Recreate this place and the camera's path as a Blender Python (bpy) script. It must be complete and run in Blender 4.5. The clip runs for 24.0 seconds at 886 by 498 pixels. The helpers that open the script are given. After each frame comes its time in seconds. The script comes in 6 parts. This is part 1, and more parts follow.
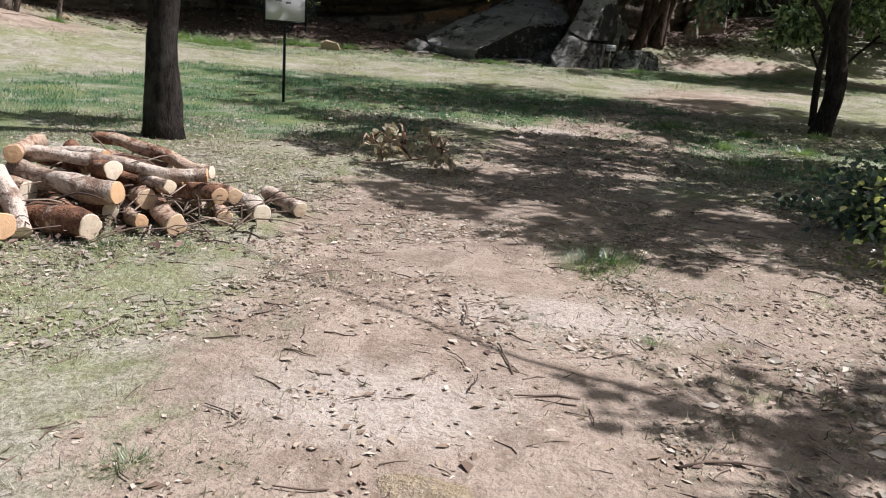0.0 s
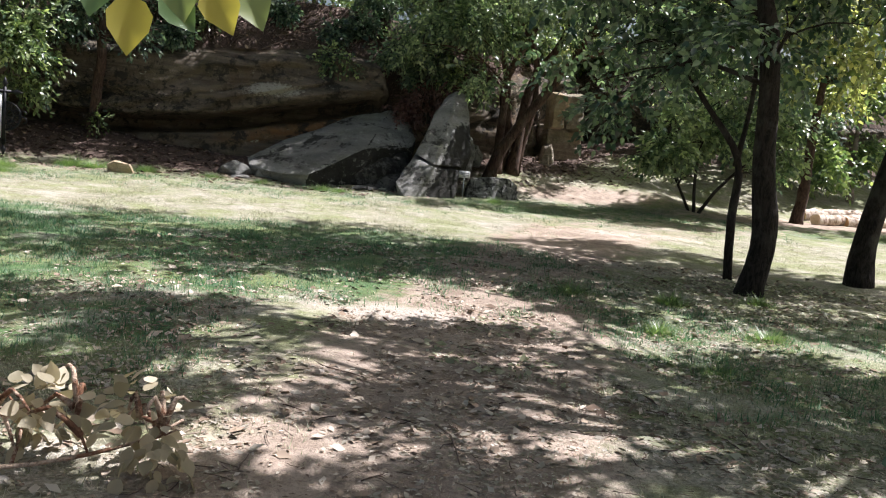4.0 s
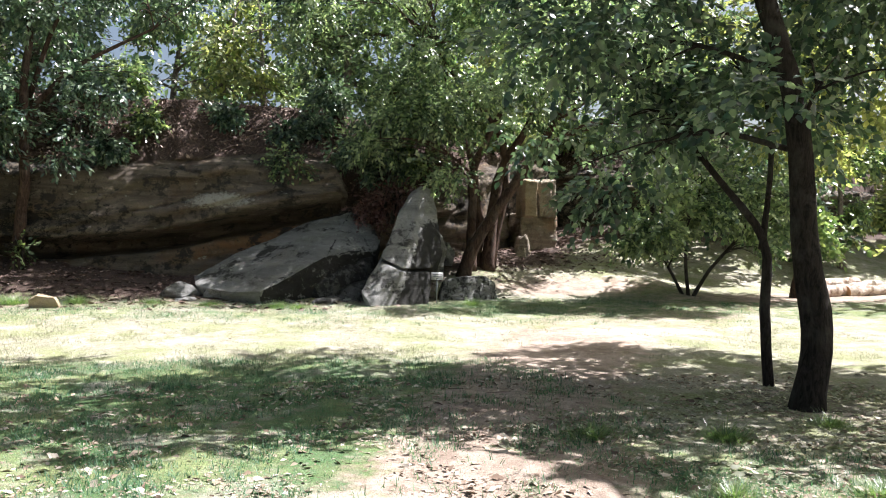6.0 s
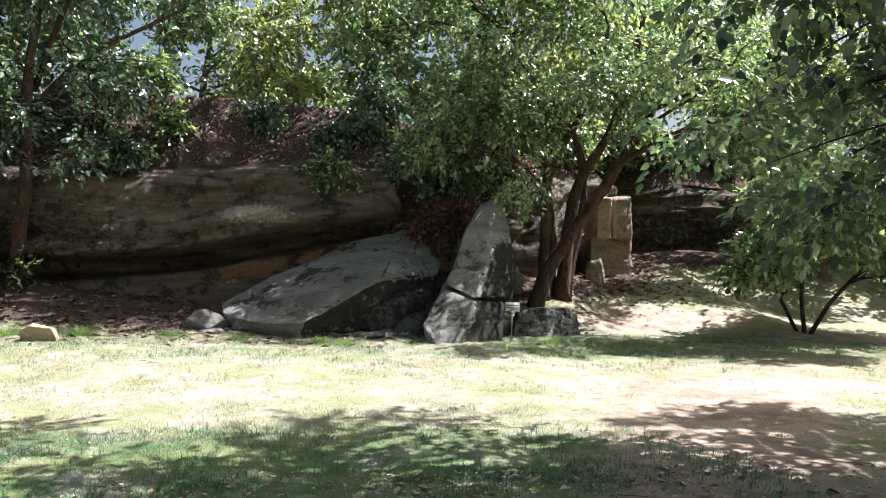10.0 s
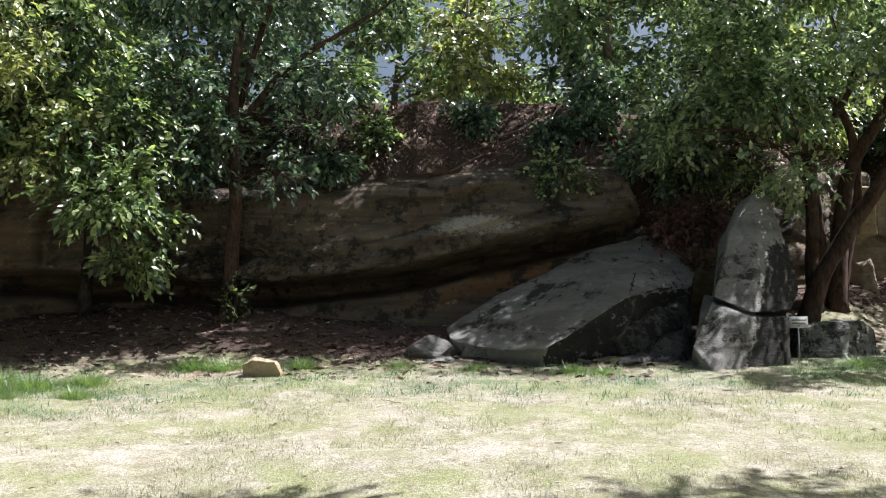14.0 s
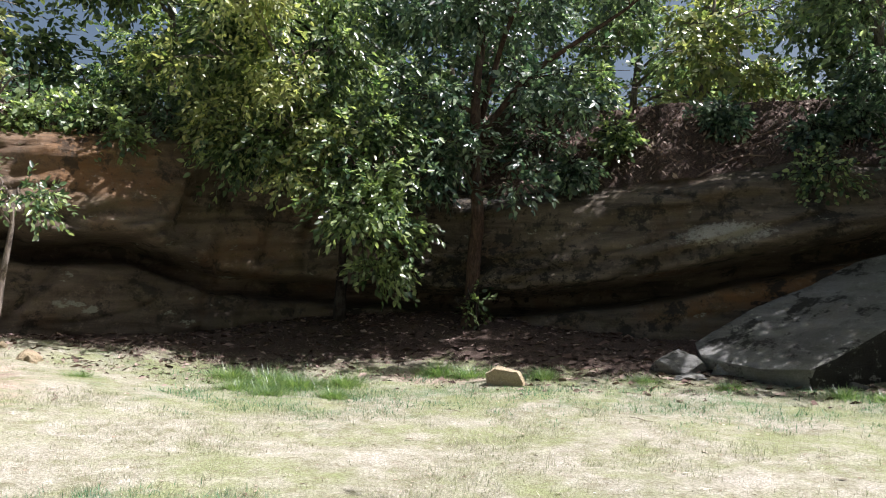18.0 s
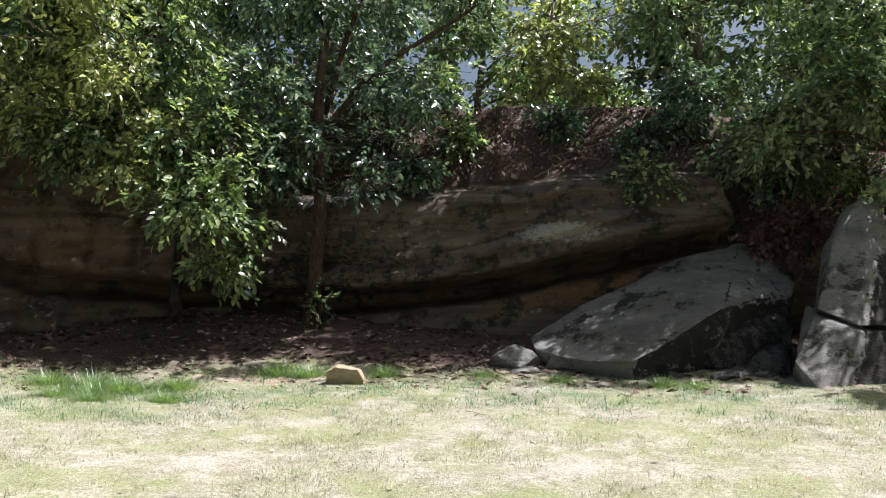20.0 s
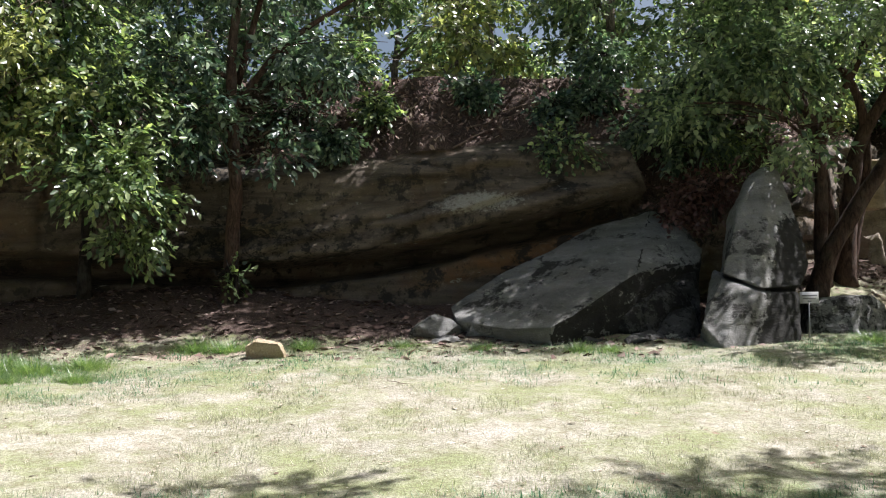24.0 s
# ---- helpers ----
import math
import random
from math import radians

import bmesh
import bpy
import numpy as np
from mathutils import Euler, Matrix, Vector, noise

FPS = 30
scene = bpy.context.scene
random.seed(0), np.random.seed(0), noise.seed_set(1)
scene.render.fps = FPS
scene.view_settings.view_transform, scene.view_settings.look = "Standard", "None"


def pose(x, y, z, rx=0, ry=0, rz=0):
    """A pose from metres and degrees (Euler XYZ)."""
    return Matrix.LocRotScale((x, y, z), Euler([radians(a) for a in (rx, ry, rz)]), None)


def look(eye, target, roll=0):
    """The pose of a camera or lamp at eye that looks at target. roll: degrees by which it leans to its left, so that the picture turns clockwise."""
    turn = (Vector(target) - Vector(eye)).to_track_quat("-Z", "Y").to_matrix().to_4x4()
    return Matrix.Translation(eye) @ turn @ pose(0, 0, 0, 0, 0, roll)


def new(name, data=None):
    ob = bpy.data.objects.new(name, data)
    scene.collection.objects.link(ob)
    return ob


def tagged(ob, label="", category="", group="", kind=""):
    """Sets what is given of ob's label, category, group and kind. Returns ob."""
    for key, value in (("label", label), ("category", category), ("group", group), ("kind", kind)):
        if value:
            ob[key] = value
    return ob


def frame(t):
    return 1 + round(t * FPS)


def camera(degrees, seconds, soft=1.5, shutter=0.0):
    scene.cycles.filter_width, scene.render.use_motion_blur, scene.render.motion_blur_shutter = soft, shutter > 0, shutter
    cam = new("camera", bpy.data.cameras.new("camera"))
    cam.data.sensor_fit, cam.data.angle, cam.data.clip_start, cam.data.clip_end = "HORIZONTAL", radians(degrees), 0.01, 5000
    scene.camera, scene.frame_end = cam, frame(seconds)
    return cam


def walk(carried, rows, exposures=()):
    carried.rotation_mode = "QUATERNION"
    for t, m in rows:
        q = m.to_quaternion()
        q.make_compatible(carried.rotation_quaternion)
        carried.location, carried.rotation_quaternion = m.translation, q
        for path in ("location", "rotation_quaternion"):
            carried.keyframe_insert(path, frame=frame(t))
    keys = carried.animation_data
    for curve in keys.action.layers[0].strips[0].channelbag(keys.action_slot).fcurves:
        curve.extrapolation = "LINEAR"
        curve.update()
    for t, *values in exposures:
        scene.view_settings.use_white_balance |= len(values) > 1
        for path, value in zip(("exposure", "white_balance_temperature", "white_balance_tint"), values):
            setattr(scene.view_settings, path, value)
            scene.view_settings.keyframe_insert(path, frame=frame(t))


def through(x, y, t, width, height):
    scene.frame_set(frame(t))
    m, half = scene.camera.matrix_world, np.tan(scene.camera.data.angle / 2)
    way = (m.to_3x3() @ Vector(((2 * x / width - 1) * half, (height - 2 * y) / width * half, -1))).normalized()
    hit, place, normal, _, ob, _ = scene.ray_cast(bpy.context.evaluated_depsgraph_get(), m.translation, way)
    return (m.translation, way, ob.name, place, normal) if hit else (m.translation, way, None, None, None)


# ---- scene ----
cam = camera(57.9, 24.0, soft=1.1)
METRES, EYE, TILT, LEAN, TURN = 14.4, 1.5, 0.0, 0.0, 0.0
ROWS = [
    (0.0, 0.0, 0.0, 0.0, 1.26, -15.97, -4.4),
    (0.5, 0.0124, 0.0408, -0.0, 1.57, -15.97, -4.9),
    (1.0, 0.0212, 0.0773, 0.0015, -3.56, -15.46, -4.31),
    (1.5, 0.0265, 0.1174, 0.0038, -0.5, -14.01, -5.13),
    (3.5, 0.0286, 0.2789, -0.0018, -6.01, -9.14, -6.45),
    (4.0, 0.0309, 0.3213, 0.0033, -9.69, -6.75, -5.5),
    (4.5, 0.0369, 0.3666, 0.0084, -10.88, -6.35, -0.34),
    (5.0, 0.0426, 0.4046, 0.0136, -10.77, -2.81, -0.59),
    (5.5, 0.049, 0.4427, 0.0168, -11.71, -0.12, -0.63),
    (6.0, 0.0555, 0.4761, 0.0169, -12.01, -0.04, -0.88),
    (6.5, 0.0576, 0.5128, 0.0177, -12.04, 0.01, -0.98),
    (7.0, 0.0564, 0.5398, 0.0179, -11.66, 0.15, -1.19),
    (7.5, 0.0553, 0.5733, 0.0192, -10.88, 0.12, -1.24),
    (8.0, 0.0525, 0.6031, 0.0183, -10.52, 0.14, -1.37),
    (8.5, 0.0485, 0.6361, 0.0177, -10.61, 0.21, -1.34),
    (9.0, 0.045, 0.6639, 0.0178, -10.58, 1.54, -1.88),
    (9.5, 0.0368, 0.6951, 0.0175, -10.4, 1.51, -1.88),
    (10.0, 0.029, 0.7205, 0.0156, -10.33, 1.68, -1.59),
    (10.5, 0.0205, 0.7482, 0.0155, -10.26, 2.19, -0.59),
    (12.5, -0.0224, 0.8457, 0.0167, -9.61, 1.38, -1.07),
    (13.0, -0.0363, 0.8663, 0.0163, -4.72, 1.79, -0.06),
    (13.5, -0.0492, 0.8801, 0.0166, 0.67, 2.41, 0.75),
    (14.0, -0.0596, 0.8921, 0.016, 1.2, 2.61, 0.61),
    (14.5, -0.072, 0.8961, 0.0169, 4.32, 2.69, 0.49),
    (15.0, -0.0776, 0.897, 0.0175, 11.69, 3.0, 0.28),
    (15.5, -0.0787, 0.8985, 0.0205, 16.69, 3.2, -0.19),
    (16.0, -0.0801, 0.9017, 0.02, 22.47, 3.3, -0.54),
    (16.5, -0.0791, 0.9003, 0.0204, 28.91, 3.12, -0.98),
    (17.0, -0.0819, 0.9037, 0.0212, 29.51, 3.0, -1.03),
    (17.5, -0.0798, 0.9034, 0.0205, 23.56, 3.1, -0.73),
    (18.0, -0.0769, 0.9057, 0.0181, 17.46, 3.24, -0.35),
    (18.5, -0.074, 0.9064, 0.0179, 13.6, 3.23, -0.23),
    (20.5, -0.0626, 0.9098, 0.0178, 2.24, 3.08, 0.35),
    (21.0, -0.0597, 0.9098, 0.017, -3.74, 2.95, 0.52),
    (21.5, -0.0577, 0.91, 0.0162, -6.21, 2.65, -0.07),
    (22.0, -0.0563, 0.9086, 0.0167, -10.04, 2.22, -0.11),
    (22.5, -0.0568, 0.9093, 0.0173, -10.8, 1.83, 0.17),
    (23.0, -0.0604, 0.9102, 0.0155, -5.57, 1.14, 1.47),
    (23.5, -0.0646, 0.9091, 0.0152, -0.47, 1.04, 1.46),
    (24.0, -0.0654, 0.9082, 0.0159, 1.2, 1.09, 1.19),
]
walk(cam, [(t, pose(0, 0, EYE, TILT, LEAN, TURN) @ pose(METRES * x, METRES * y, METRES * z, 90 + pitch, roll, yaw)) for t, x, y, z, yaw, pitch, roll in ROWS],
     exposures=[(0.0, 0.44), (1.5, 0.54), (3.5, 0.98), (5.5, 1.66), (10.5, 1.63), (13.5, 1.27), (16.0, 1.1), (18.5, 1.1), (21.0, 1.22), (24.0, 1.22)])

# ---- light ----
SUN_EL, SUN_AZ = radians(56), radians(12)      # azimuth from +x towards +y
to_sun = Vector((math.cos(SUN_EL) * math.cos(SUN_AZ), math.cos(SUN_EL) * math.sin(SUN_AZ), math.sin(SUN_EL)))
world = bpy.data.worlds.new("sky")
scene.world = world
world.use_nodes = True
sky = world.node_tree.nodes.new("ShaderNodeTexSky")
sky.sky_type, sky.sun_disc, sky.sun_elevation = "NISHITA", False, SUN_EL
sky.sun_rotation = radians(90) - SUN_AZ
sky.air_density, sky.dust_density = 1.0, 5.0
world.node_tree.nodes["Background"].inputs[1].default_value = 0.05
world.node_tree.links.new(sky.outputs[0], world.node_tree.nodes["Background"].inputs[0])
lamp = bpy.data.lights.new("sun", "SUN")
lamp.energy, lamp.angle, lamp.color = 5.0, radians(0.53), (1.0, 0.962, 1.03)
new("sun", lamp).matrix_world = look(to_sun * 60, (0, 0, 0))


# ---- materials ----
class Nodes:
    """Short hand for one node material."""

    def __init__(self, name, rough=0.85, spec=0.3):
        self.m = bpy.data.materials.new(name)
        self.m.use_nodes = True
        self.t = self.m.node_tree
        self.b = self.t.nodes["Principled BSDF"]
        self.b.inputs["Roughness"].default_value = rough
        self.b.inputs["Specular IOR Level"].default_value = spec
        self.co = self.add("ShaderNodeTexCoord").outputs["Object"]

    def add(self, kind, **props):
        n = self.t.nodes.new(kind)
        for k, v in props.items():
            setattr(n, k, v)
        return n

    def put(self, socket, v):
        if isinstance(v, bpy.types.NodeSocket):
            self.t.links.new(v, socket)
        else:
            socket.default_value = (*v, 1) if isinstance(v, tuple) and len(v) == 3 and socket.type == "RGBA" else v

    def scaled(self, sx, sy, sz, rot=(0, 0, 0)):
        n = self.add("ShaderNodeMapping")
        self.put(n.inputs[0], self.co)
        n.inputs["Scale"].default_value = (sx, sy, sz)
        n.inputs["Rotation"].default_value = rot
        return n.outputs[0]

    def noise(self, scale, detail=4, rough=0.6, co=None, dist=0.0):
        n = self.add("ShaderNodeTexNoise")
        self.put(n.inputs["Vector"], co or self.co)
        n.inputs["Scale"].default_value, n.inputs["Detail"].default_value = scale, detail
        n.inputs["Roughness"].default_value, n.inputs["Distortion"].default_value = rough, dist
        return n.outputs[0]

    def ramp(self, f, *stops):
        n = self.add("ShaderNodeValToRGB")
        self.put(n.inputs[0], f)
        e = n.color_ramp.elements
        while len(e) < len(stops):
            e.new(0.5)
        for k, (p, c) in enumerate(stops):
            e[k].position = p
            e[k].color = (*c, 1) if isinstance(c, tuple) else (c, c, c, 1)
        return n.outputs[0]

    def mix(self, f, a, b, kind="MIX"):
        n = self.add("ShaderNodeMix", data_type="RGBA", blend_type=kind)
        self.put(n.inputs[0], f)
        self.put(n.inputs[6], a)
        self.put(n.inputs[7], b)
        return n.outputs[2]

    def calc(self, op, a, b=0.0):
        n = self.add("ShaderNodeMath", operation=op)
        self.put(n.inputs[0], a)
        self.put(n.inputs[1], b)
        return n.outputs[0]

    def mask(self, name):
        return self.add("ShaderNodeAttribute", attribute_name=name).outputs["Fac"]

    def island(self):
        return self.add("ShaderNodeNewGeometry").outputs["Random Per Island"]

    def bump(self, h, strength=0.5, dist=0.05):
        n = self.add("ShaderNodeBump")
        n.inputs["Strength"].default_value, n.inputs["Distance"].default_value = strength, dist
        self.put(n.inputs["Height"], h)
        self.put(self.b.inputs["Normal"], n.outputs[0])

    def color(self, c):
        self.put(self.b.inputs["Base Color"], c)
        return self


def ground_material():
    n = Nodes("ground_soil_and_grass", 0.95, 0.15)
    big, mid, fine = n.noise(0.5, 5), n.noise(3.5, 5, 0.7), n.noise(38, 4, 0.7)
    dirt = n.mix(n.ramp(mid, (0.3, 0.0), (0.7, 1.0)), (0.262, 0.205, 0.157), (0.435, 0.358, 0.287))
    dirt = n.mix(n.ramp(big, (0.45, 0.0), (0.65, 0.7)), dirt, (0.46, 0.375, 0.30))
    dirt = n.mix(n.ramp(n.noise(2.1, 6, 0.75, None, 0.5), (0.48, 0.0), (0.58, 0.8)), dirt, (0.225, 0.172, 0.130))
    dirt = n.mix(n.ramp(n.noise(7.5, 6, 0.8), (0.56, 0.0), (0.66, 0.6)), dirt, (0.17, 0.13, 0.09))
    dirt = n.mix(n.ramp(fine, (0.36, 0.45), (0.50, 0.0)), dirt, (0.15, 0.11, 0.085))
    grass = n.mix(n.ramp(mid, (0.35, 0.0), (0.66, 1.0)), (0.225, 0.222, 0.140), (0.475, 0.448, 0.375))
    grass = n.mix(n.ramp(n.calc("ADD", n.mask("lush"), n.calc("MULTIPLY", n.calc("SUBTRACT", n.noise(1.7, 5, 0.7), 0.5), 1.6)), (0.3, 0.0), (0.70, 0.9)), grass, (0.050, 0.145, 0.040))
    grass = n.mix(n.ramp(n.noise(0.7, 5, 0.7), (0.44, 0.0), (0.58, 0.75)), grass, (0.23, 0.27, 0.11))
    grass = n.mix(n.ramp(n.noise(5.5, 5, 0.75), (0.54, 0.0), (0.64, 0.6)), grass, (0.20, 0.17, 0.11))
    grass = n.mix(n.ramp(n.noise(1.1, 6, 0.75), (0.50, 0.0), (0.68, 0.7)), grass, (0.52, 0.475, 0.42))
    grass = n.mix(n.ramp(fine, (0.40, 0.6), (0.58, 0.0)), grass, (0.09, 0.085, 0.045))
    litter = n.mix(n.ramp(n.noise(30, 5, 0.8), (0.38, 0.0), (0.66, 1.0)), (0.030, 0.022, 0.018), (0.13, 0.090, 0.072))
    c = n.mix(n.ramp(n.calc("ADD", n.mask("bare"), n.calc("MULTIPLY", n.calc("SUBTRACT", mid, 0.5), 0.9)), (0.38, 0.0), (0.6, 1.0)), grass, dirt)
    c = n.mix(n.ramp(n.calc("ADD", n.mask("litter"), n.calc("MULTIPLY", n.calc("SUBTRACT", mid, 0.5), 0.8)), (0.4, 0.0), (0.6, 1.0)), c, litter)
    grit = n.noise(120, 3, 0.8)
    c = n.mix(n.ramp(grit, (0.34, 0.35), (0.45, 0.0)), c, (0.11, 0.085, 0.065))
    c = n.mix(n.ramp(grit, (0.58, 0.0), (0.70, 0.4)), c, (0.52, 0.465, 0.40))
    c = n.mix(n.ramp(n.calc("ADD", n.mask("sand"), n.calc("MULTIPLY", n.calc("SUBTRACT", mid, 0.5), 0.9)), (0.42, 0.0), (0.85, 0.8)), c, n.mix(n.ramp(fine, (0.38, 0.0), (0.55, 1.0)), (0.33, 0.275, 0.225), (0.47, 0.42, 0.36)))
    n.color(c)
    n.bump(n.calc("ADD", fine, n.calc("MULTIPLY", mid, 1.5)), 0.7, 0.03)
    return n.m


def rock_material(name, light, dark, warm, warm_amount, stain):
    n = Nodes(name, 0.92, 0.2)
    strata = n.noise(1.0, 5, 0.65, n.scaled(0.35, 0.35, 3.2, (0.0, radians(9), 0.0)), 0.6)
    big, mid, fine = n.noise(0.6, 4), n.noise(3.0, 6, 0.7), n.noise(45, 4, 0.75)
    c = n.mix(n.ramp(strata, (0.34, 0.0), (0.66, 1.0)), dark, light)
    c = n.mix(n.ramp(big, (0.62 - warm_amount, 0.0), (0.75 - warm_amount * 0.6, 0.85)), c, warm)
    c = n.mix(n.ramp(n.calc("MULTIPLY", n.mask("ochre"), n.calc("ADD", mid, 0.3)), (0.25, 0.0), (0.7, 0.9)), c, (0.24, 0.125, 0.055))
    c = n.mix(n.ramp(mid, (0.30, 0.7), (0.46, 0.0)), c, tuple(0.45 * v for v in dark))
    c = n.mix(n.ramp(n.noise(1.0, 7, 0.75, n.scaled(0.6, 0.6, 1.4)), (0.50, 0.0), (0.62, 0.55)), c, tuple(u * v for u, v in zip(light, (0.62, 0.64, 0.5))))
    c = n.mix(n.ramp(n.noise(4.2, 8, 0.85), (0.55, 0.0), (0.66, 0.55)), c, tuple(min(0.6, 1.7 * v) for v in light))
    c = n.mix(n.ramp(n.noise(1.3, 6, 0.75), (0.54, 0.0), (0.60, stain)), c, (0.03, 0.029, 0.026))
    c = n.mix(n.ramp(n.noise(1.9, 6, 0.7, n.scaled(0.8, 0.8, 1.6)), (0.645, 0.0), (0.68, 0.8)), c, (0.44, 0.46, 0.38))
    c = n.mix(n.ramp(n.calc("MULTIPLY", n.mask("lichen"), n.noise(9, 8, 0.85)), (0.37, 0.0), (0.46, 0.9)), c, (0.50, 0.49, 0.41))
    c = n.mix(n.ramp(n.calc("ADD", n.mask("dark_mottle"), n.calc("MULTIPLY", n.calc("SUBTRACT", n.noise(5.5, 7, 0.8), 0.5), 2.2)), (0.5, 0.0), (0.62, 0.95)), c, (0.022, 0.022, 0.02))
    c = n.mix(n.ramp(fine, (0.35, 0.35), (0.6, 0.0)), c, (0.06, 0.055, 0.045))
    n.color(c)
    n.bump(n.calc("ADD", n.calc("MULTIPLY", mid, 2.0), n.calc("ADD", fine, n.calc("MULTIPLY", strata, 2.5))), 0.8, 0.06)
    return n.m


def bark_material(name, dark, light, scale=1.0):
    n = Nodes(name, 0.95, 0.15)
    ridge = n.noise(9 * scale, 6, 0.75, n.scaled(1.0, 1.0, 0.28), 1.6)
    blot = n.noise(2.2, 4)
    c = n.mix(n.ramp(ridge, (0.38, 0.0), (0.62, 1.0)), dark, light)
    c = n.mix(n.ramp(blot, (0.5, 0.0), (0.75, 0.5)), c, tuple(0.6 * a + 0.4 * b for a, b in zip(light, (0.3, 0.3, 0.27))))
    n.color(c)
    n.bump(ridge, 0.9, 0.04)
    return n.m


def log_bark_material(name, dark, mid, pale, amount):
    n = Nodes(name, 0.9, 0.2)
    blot, fibre = n.noise(7, 5, 0.65, None, 0.4), n.noise(34, 4, 0.7)
    rnd = n.add("ShaderNodeObjectInfo").outputs["Random"]
    c = n.mix(n.ramp(blot, (0.36, 0.0), (0.56, 1.0)), dark, mid)
    c = n.mix(n.ramp(n.calc("ADD", n.noise(4.2, 5, 0.7), n.calc("MULTIPLY", rnd, 0.2)), (0.62 - amount, 0.0), (0.68 - amount, 0.9)), c, pale)
    c = n.mix(n.ramp(fibre, (0.34, 0.7), (0.5, 0.0)), c, dark)
    n.color(c)
    n.bump(n.calc("ADD", fibre, n.calc("MULTIPLY", blot, 2.0)), 0.9, 0.02)
    return n.m


def leaf_material(name, a, b, c, through=0.34, glow=(1.75, 1.95, 0.95), rough=0.36):
    """Leaves: three tones told apart leaf by leaf; light shines through them."""
    n = Nodes(name, rough, 0.8)
    r = n.island()
    tone = n.ramp(r, (0.0, a), (0.55, b), (1.0, c))
    tone = n.mix(n.ramp(n.noise(0.9, 2), (0.45, 0.0), (0.75, 0.4)), tone, c)
    n.color(tone)
    lit = n.add("ShaderNodeBsdfTranslucent")
    n.put(lit.inputs[0], n.mix(1.0, tone, glow, "MULTIPLY"))
    m = n.add("ShaderNodeMixShader")
    m.inputs[0].default_value = through
    n.t.links.new(n.b.outputs[0], m.inputs[1])
    n.t.links.new(lit.outputs[0], m.inputs[2])
    n.t.links.new(m.outputs[0], n.t.nodes["Material Output"].inputs[0])
    return n.m


def plain_material(name, c, rough=0.6, metal=0.0, grain=0.25, scale=30.0):
    n = Nodes(name, rough, 0.4)
    f = n.noise(scale, 4, 0.7)
    n.color(n.mix(n.ramp(f, (0.3, grain), (0.7, 0.0)), c, tuple(0.55 * v for v in c)))
    n.b.inputs["Metallic"].default_value = metal
    n.bump(f, 0.2, 0.01)
    return n.m


def island_material(name, *tones, rough=0.9):
    n = Nodes(name, rough, 0.2)
    n.color(n.ramp(n.island(), *[(k / (len(tones) - 1), c) for k, c in enumerate(tones)]))
    return n.m


def cut_material():
    n = Nodes("sawn_wood_end", 0.8, 0.2)
    w = n.add("ShaderNodeTexWave", wave_type="RINGS", rings_direction="Z")
    n.put(w.inputs["Vector"], n.co)
    w.inputs["Scale"].default_value, w.inputs["Distortion"].default_value = 22, 2.5
    rnd = n.add("ShaderNodeObjectInfo").outputs["Random"]
    base = n.mix(n.ramp(rnd, (0.45, 0.0), (1.0, 1.0)), (0.76, 0.67, 0.52), (0.62, 0.37, 0.19))
    c = n.mix(n.ramp(w.outputs[1], (0.2, 0.16), (0.6, 0.0)), base, (0.46, 0.32, 0.19))
    n.color(n.mix(n.ramp(n.noise(14, 4), (0.5, 0.0), (0.8, 0.6)), c, (0.36, 0.22, 0.11)))
    n.bump(n.noise(60, 3), 0.3, 0.01)
    return n.m


GROUND = ground_material()
CLIFF = rock_material("sandstone_cliff", (0.23, 0.19, 0.145), (0.056, 0.046, 0.036), (0.16, 0.10, 0.055), 0.08, 0.9)
CLIFF_WARM = rock_material("ochre_sandstone", (0.25, 0.20, 0.155), (0.10, 0.078, 0.06), (0.23, 0.14, 0.08), 0.08, 0.75)
GREY_ROCK = rock_material("grey_lichen_rock", (0.34, 0.34, 0.315), (0.18, 0.18, 0.165), (0.25, 0.225, 0.18), 0.0, 0.9)
PALE_ROCK = rock_material("pale_sandstone", (0.58, 0.47, 0.33), (0.38, 0.30, 0.2), (0.50, 0.37, 0.22), 0.1, 0.1)
BARK_DARK = bark_material("dark_bark", (0.012, 0.010, 0.009), (0.048, 0.040, 0.034), 1.5)
BARK_GREY = bark_material("grey_bark", (0.05, 0.04, 0.033), (0.30, 0.25, 0.21), 1.6)
BARK_RED = bark_material("reddish_bark", (0.028, 0.019, 0.015), (0.11, 0.07, 0.052))
BARK_LOG = log_bark_material("pale_log_bark", (0.17, 0.11, 0.08), (0.42, 0.33, 0.26), (0.64, 0.56, 0.47), 0.1)
BARK_BROWN = log_bark_material("brown_log_bark", (0.07, 0.036, 0.024), (0.27, 0.14, 0.085), (0.52, 0.40, 0.30), 0.02)
CUT = cut_material()
# palest and darkest crown tones stand in for glints and inner shade
LEAF_MID = leaf_material("mid_green_leaves", (0.014, 0.036, 0.018), (0.070, 0.130, 0.058), (0.40, 0.47, 0.23), 0.40, (1.7, 1.8, 0.95), 0.32)
LEAF_DARK = leaf_material("dark_green_leaves", (0.012, 0.032, 0.022), (0.046, 0.095, 0.058), (0.25, 0.32, 0.20), 0.30, (1.5, 1.7, 1.05), 0.3)
LEAF_YELLOW = leaf_material("yellow_green_leaves", (0.040, 0.070, 0.026), (0.17, 0.22, 0.085), (0.46, 0.46, 0.22), 0.46, (1.65, 1.7, 0.95), 0.34)
LEAF_GREY = leaf_material("grey_green_leaves", (0.022, 0.048, 0.025), (0.105, 0.168, 0.088), (0.44, 0.50, 0.30), 0.44, (1.7, 1.85, 1.15), 0.32)
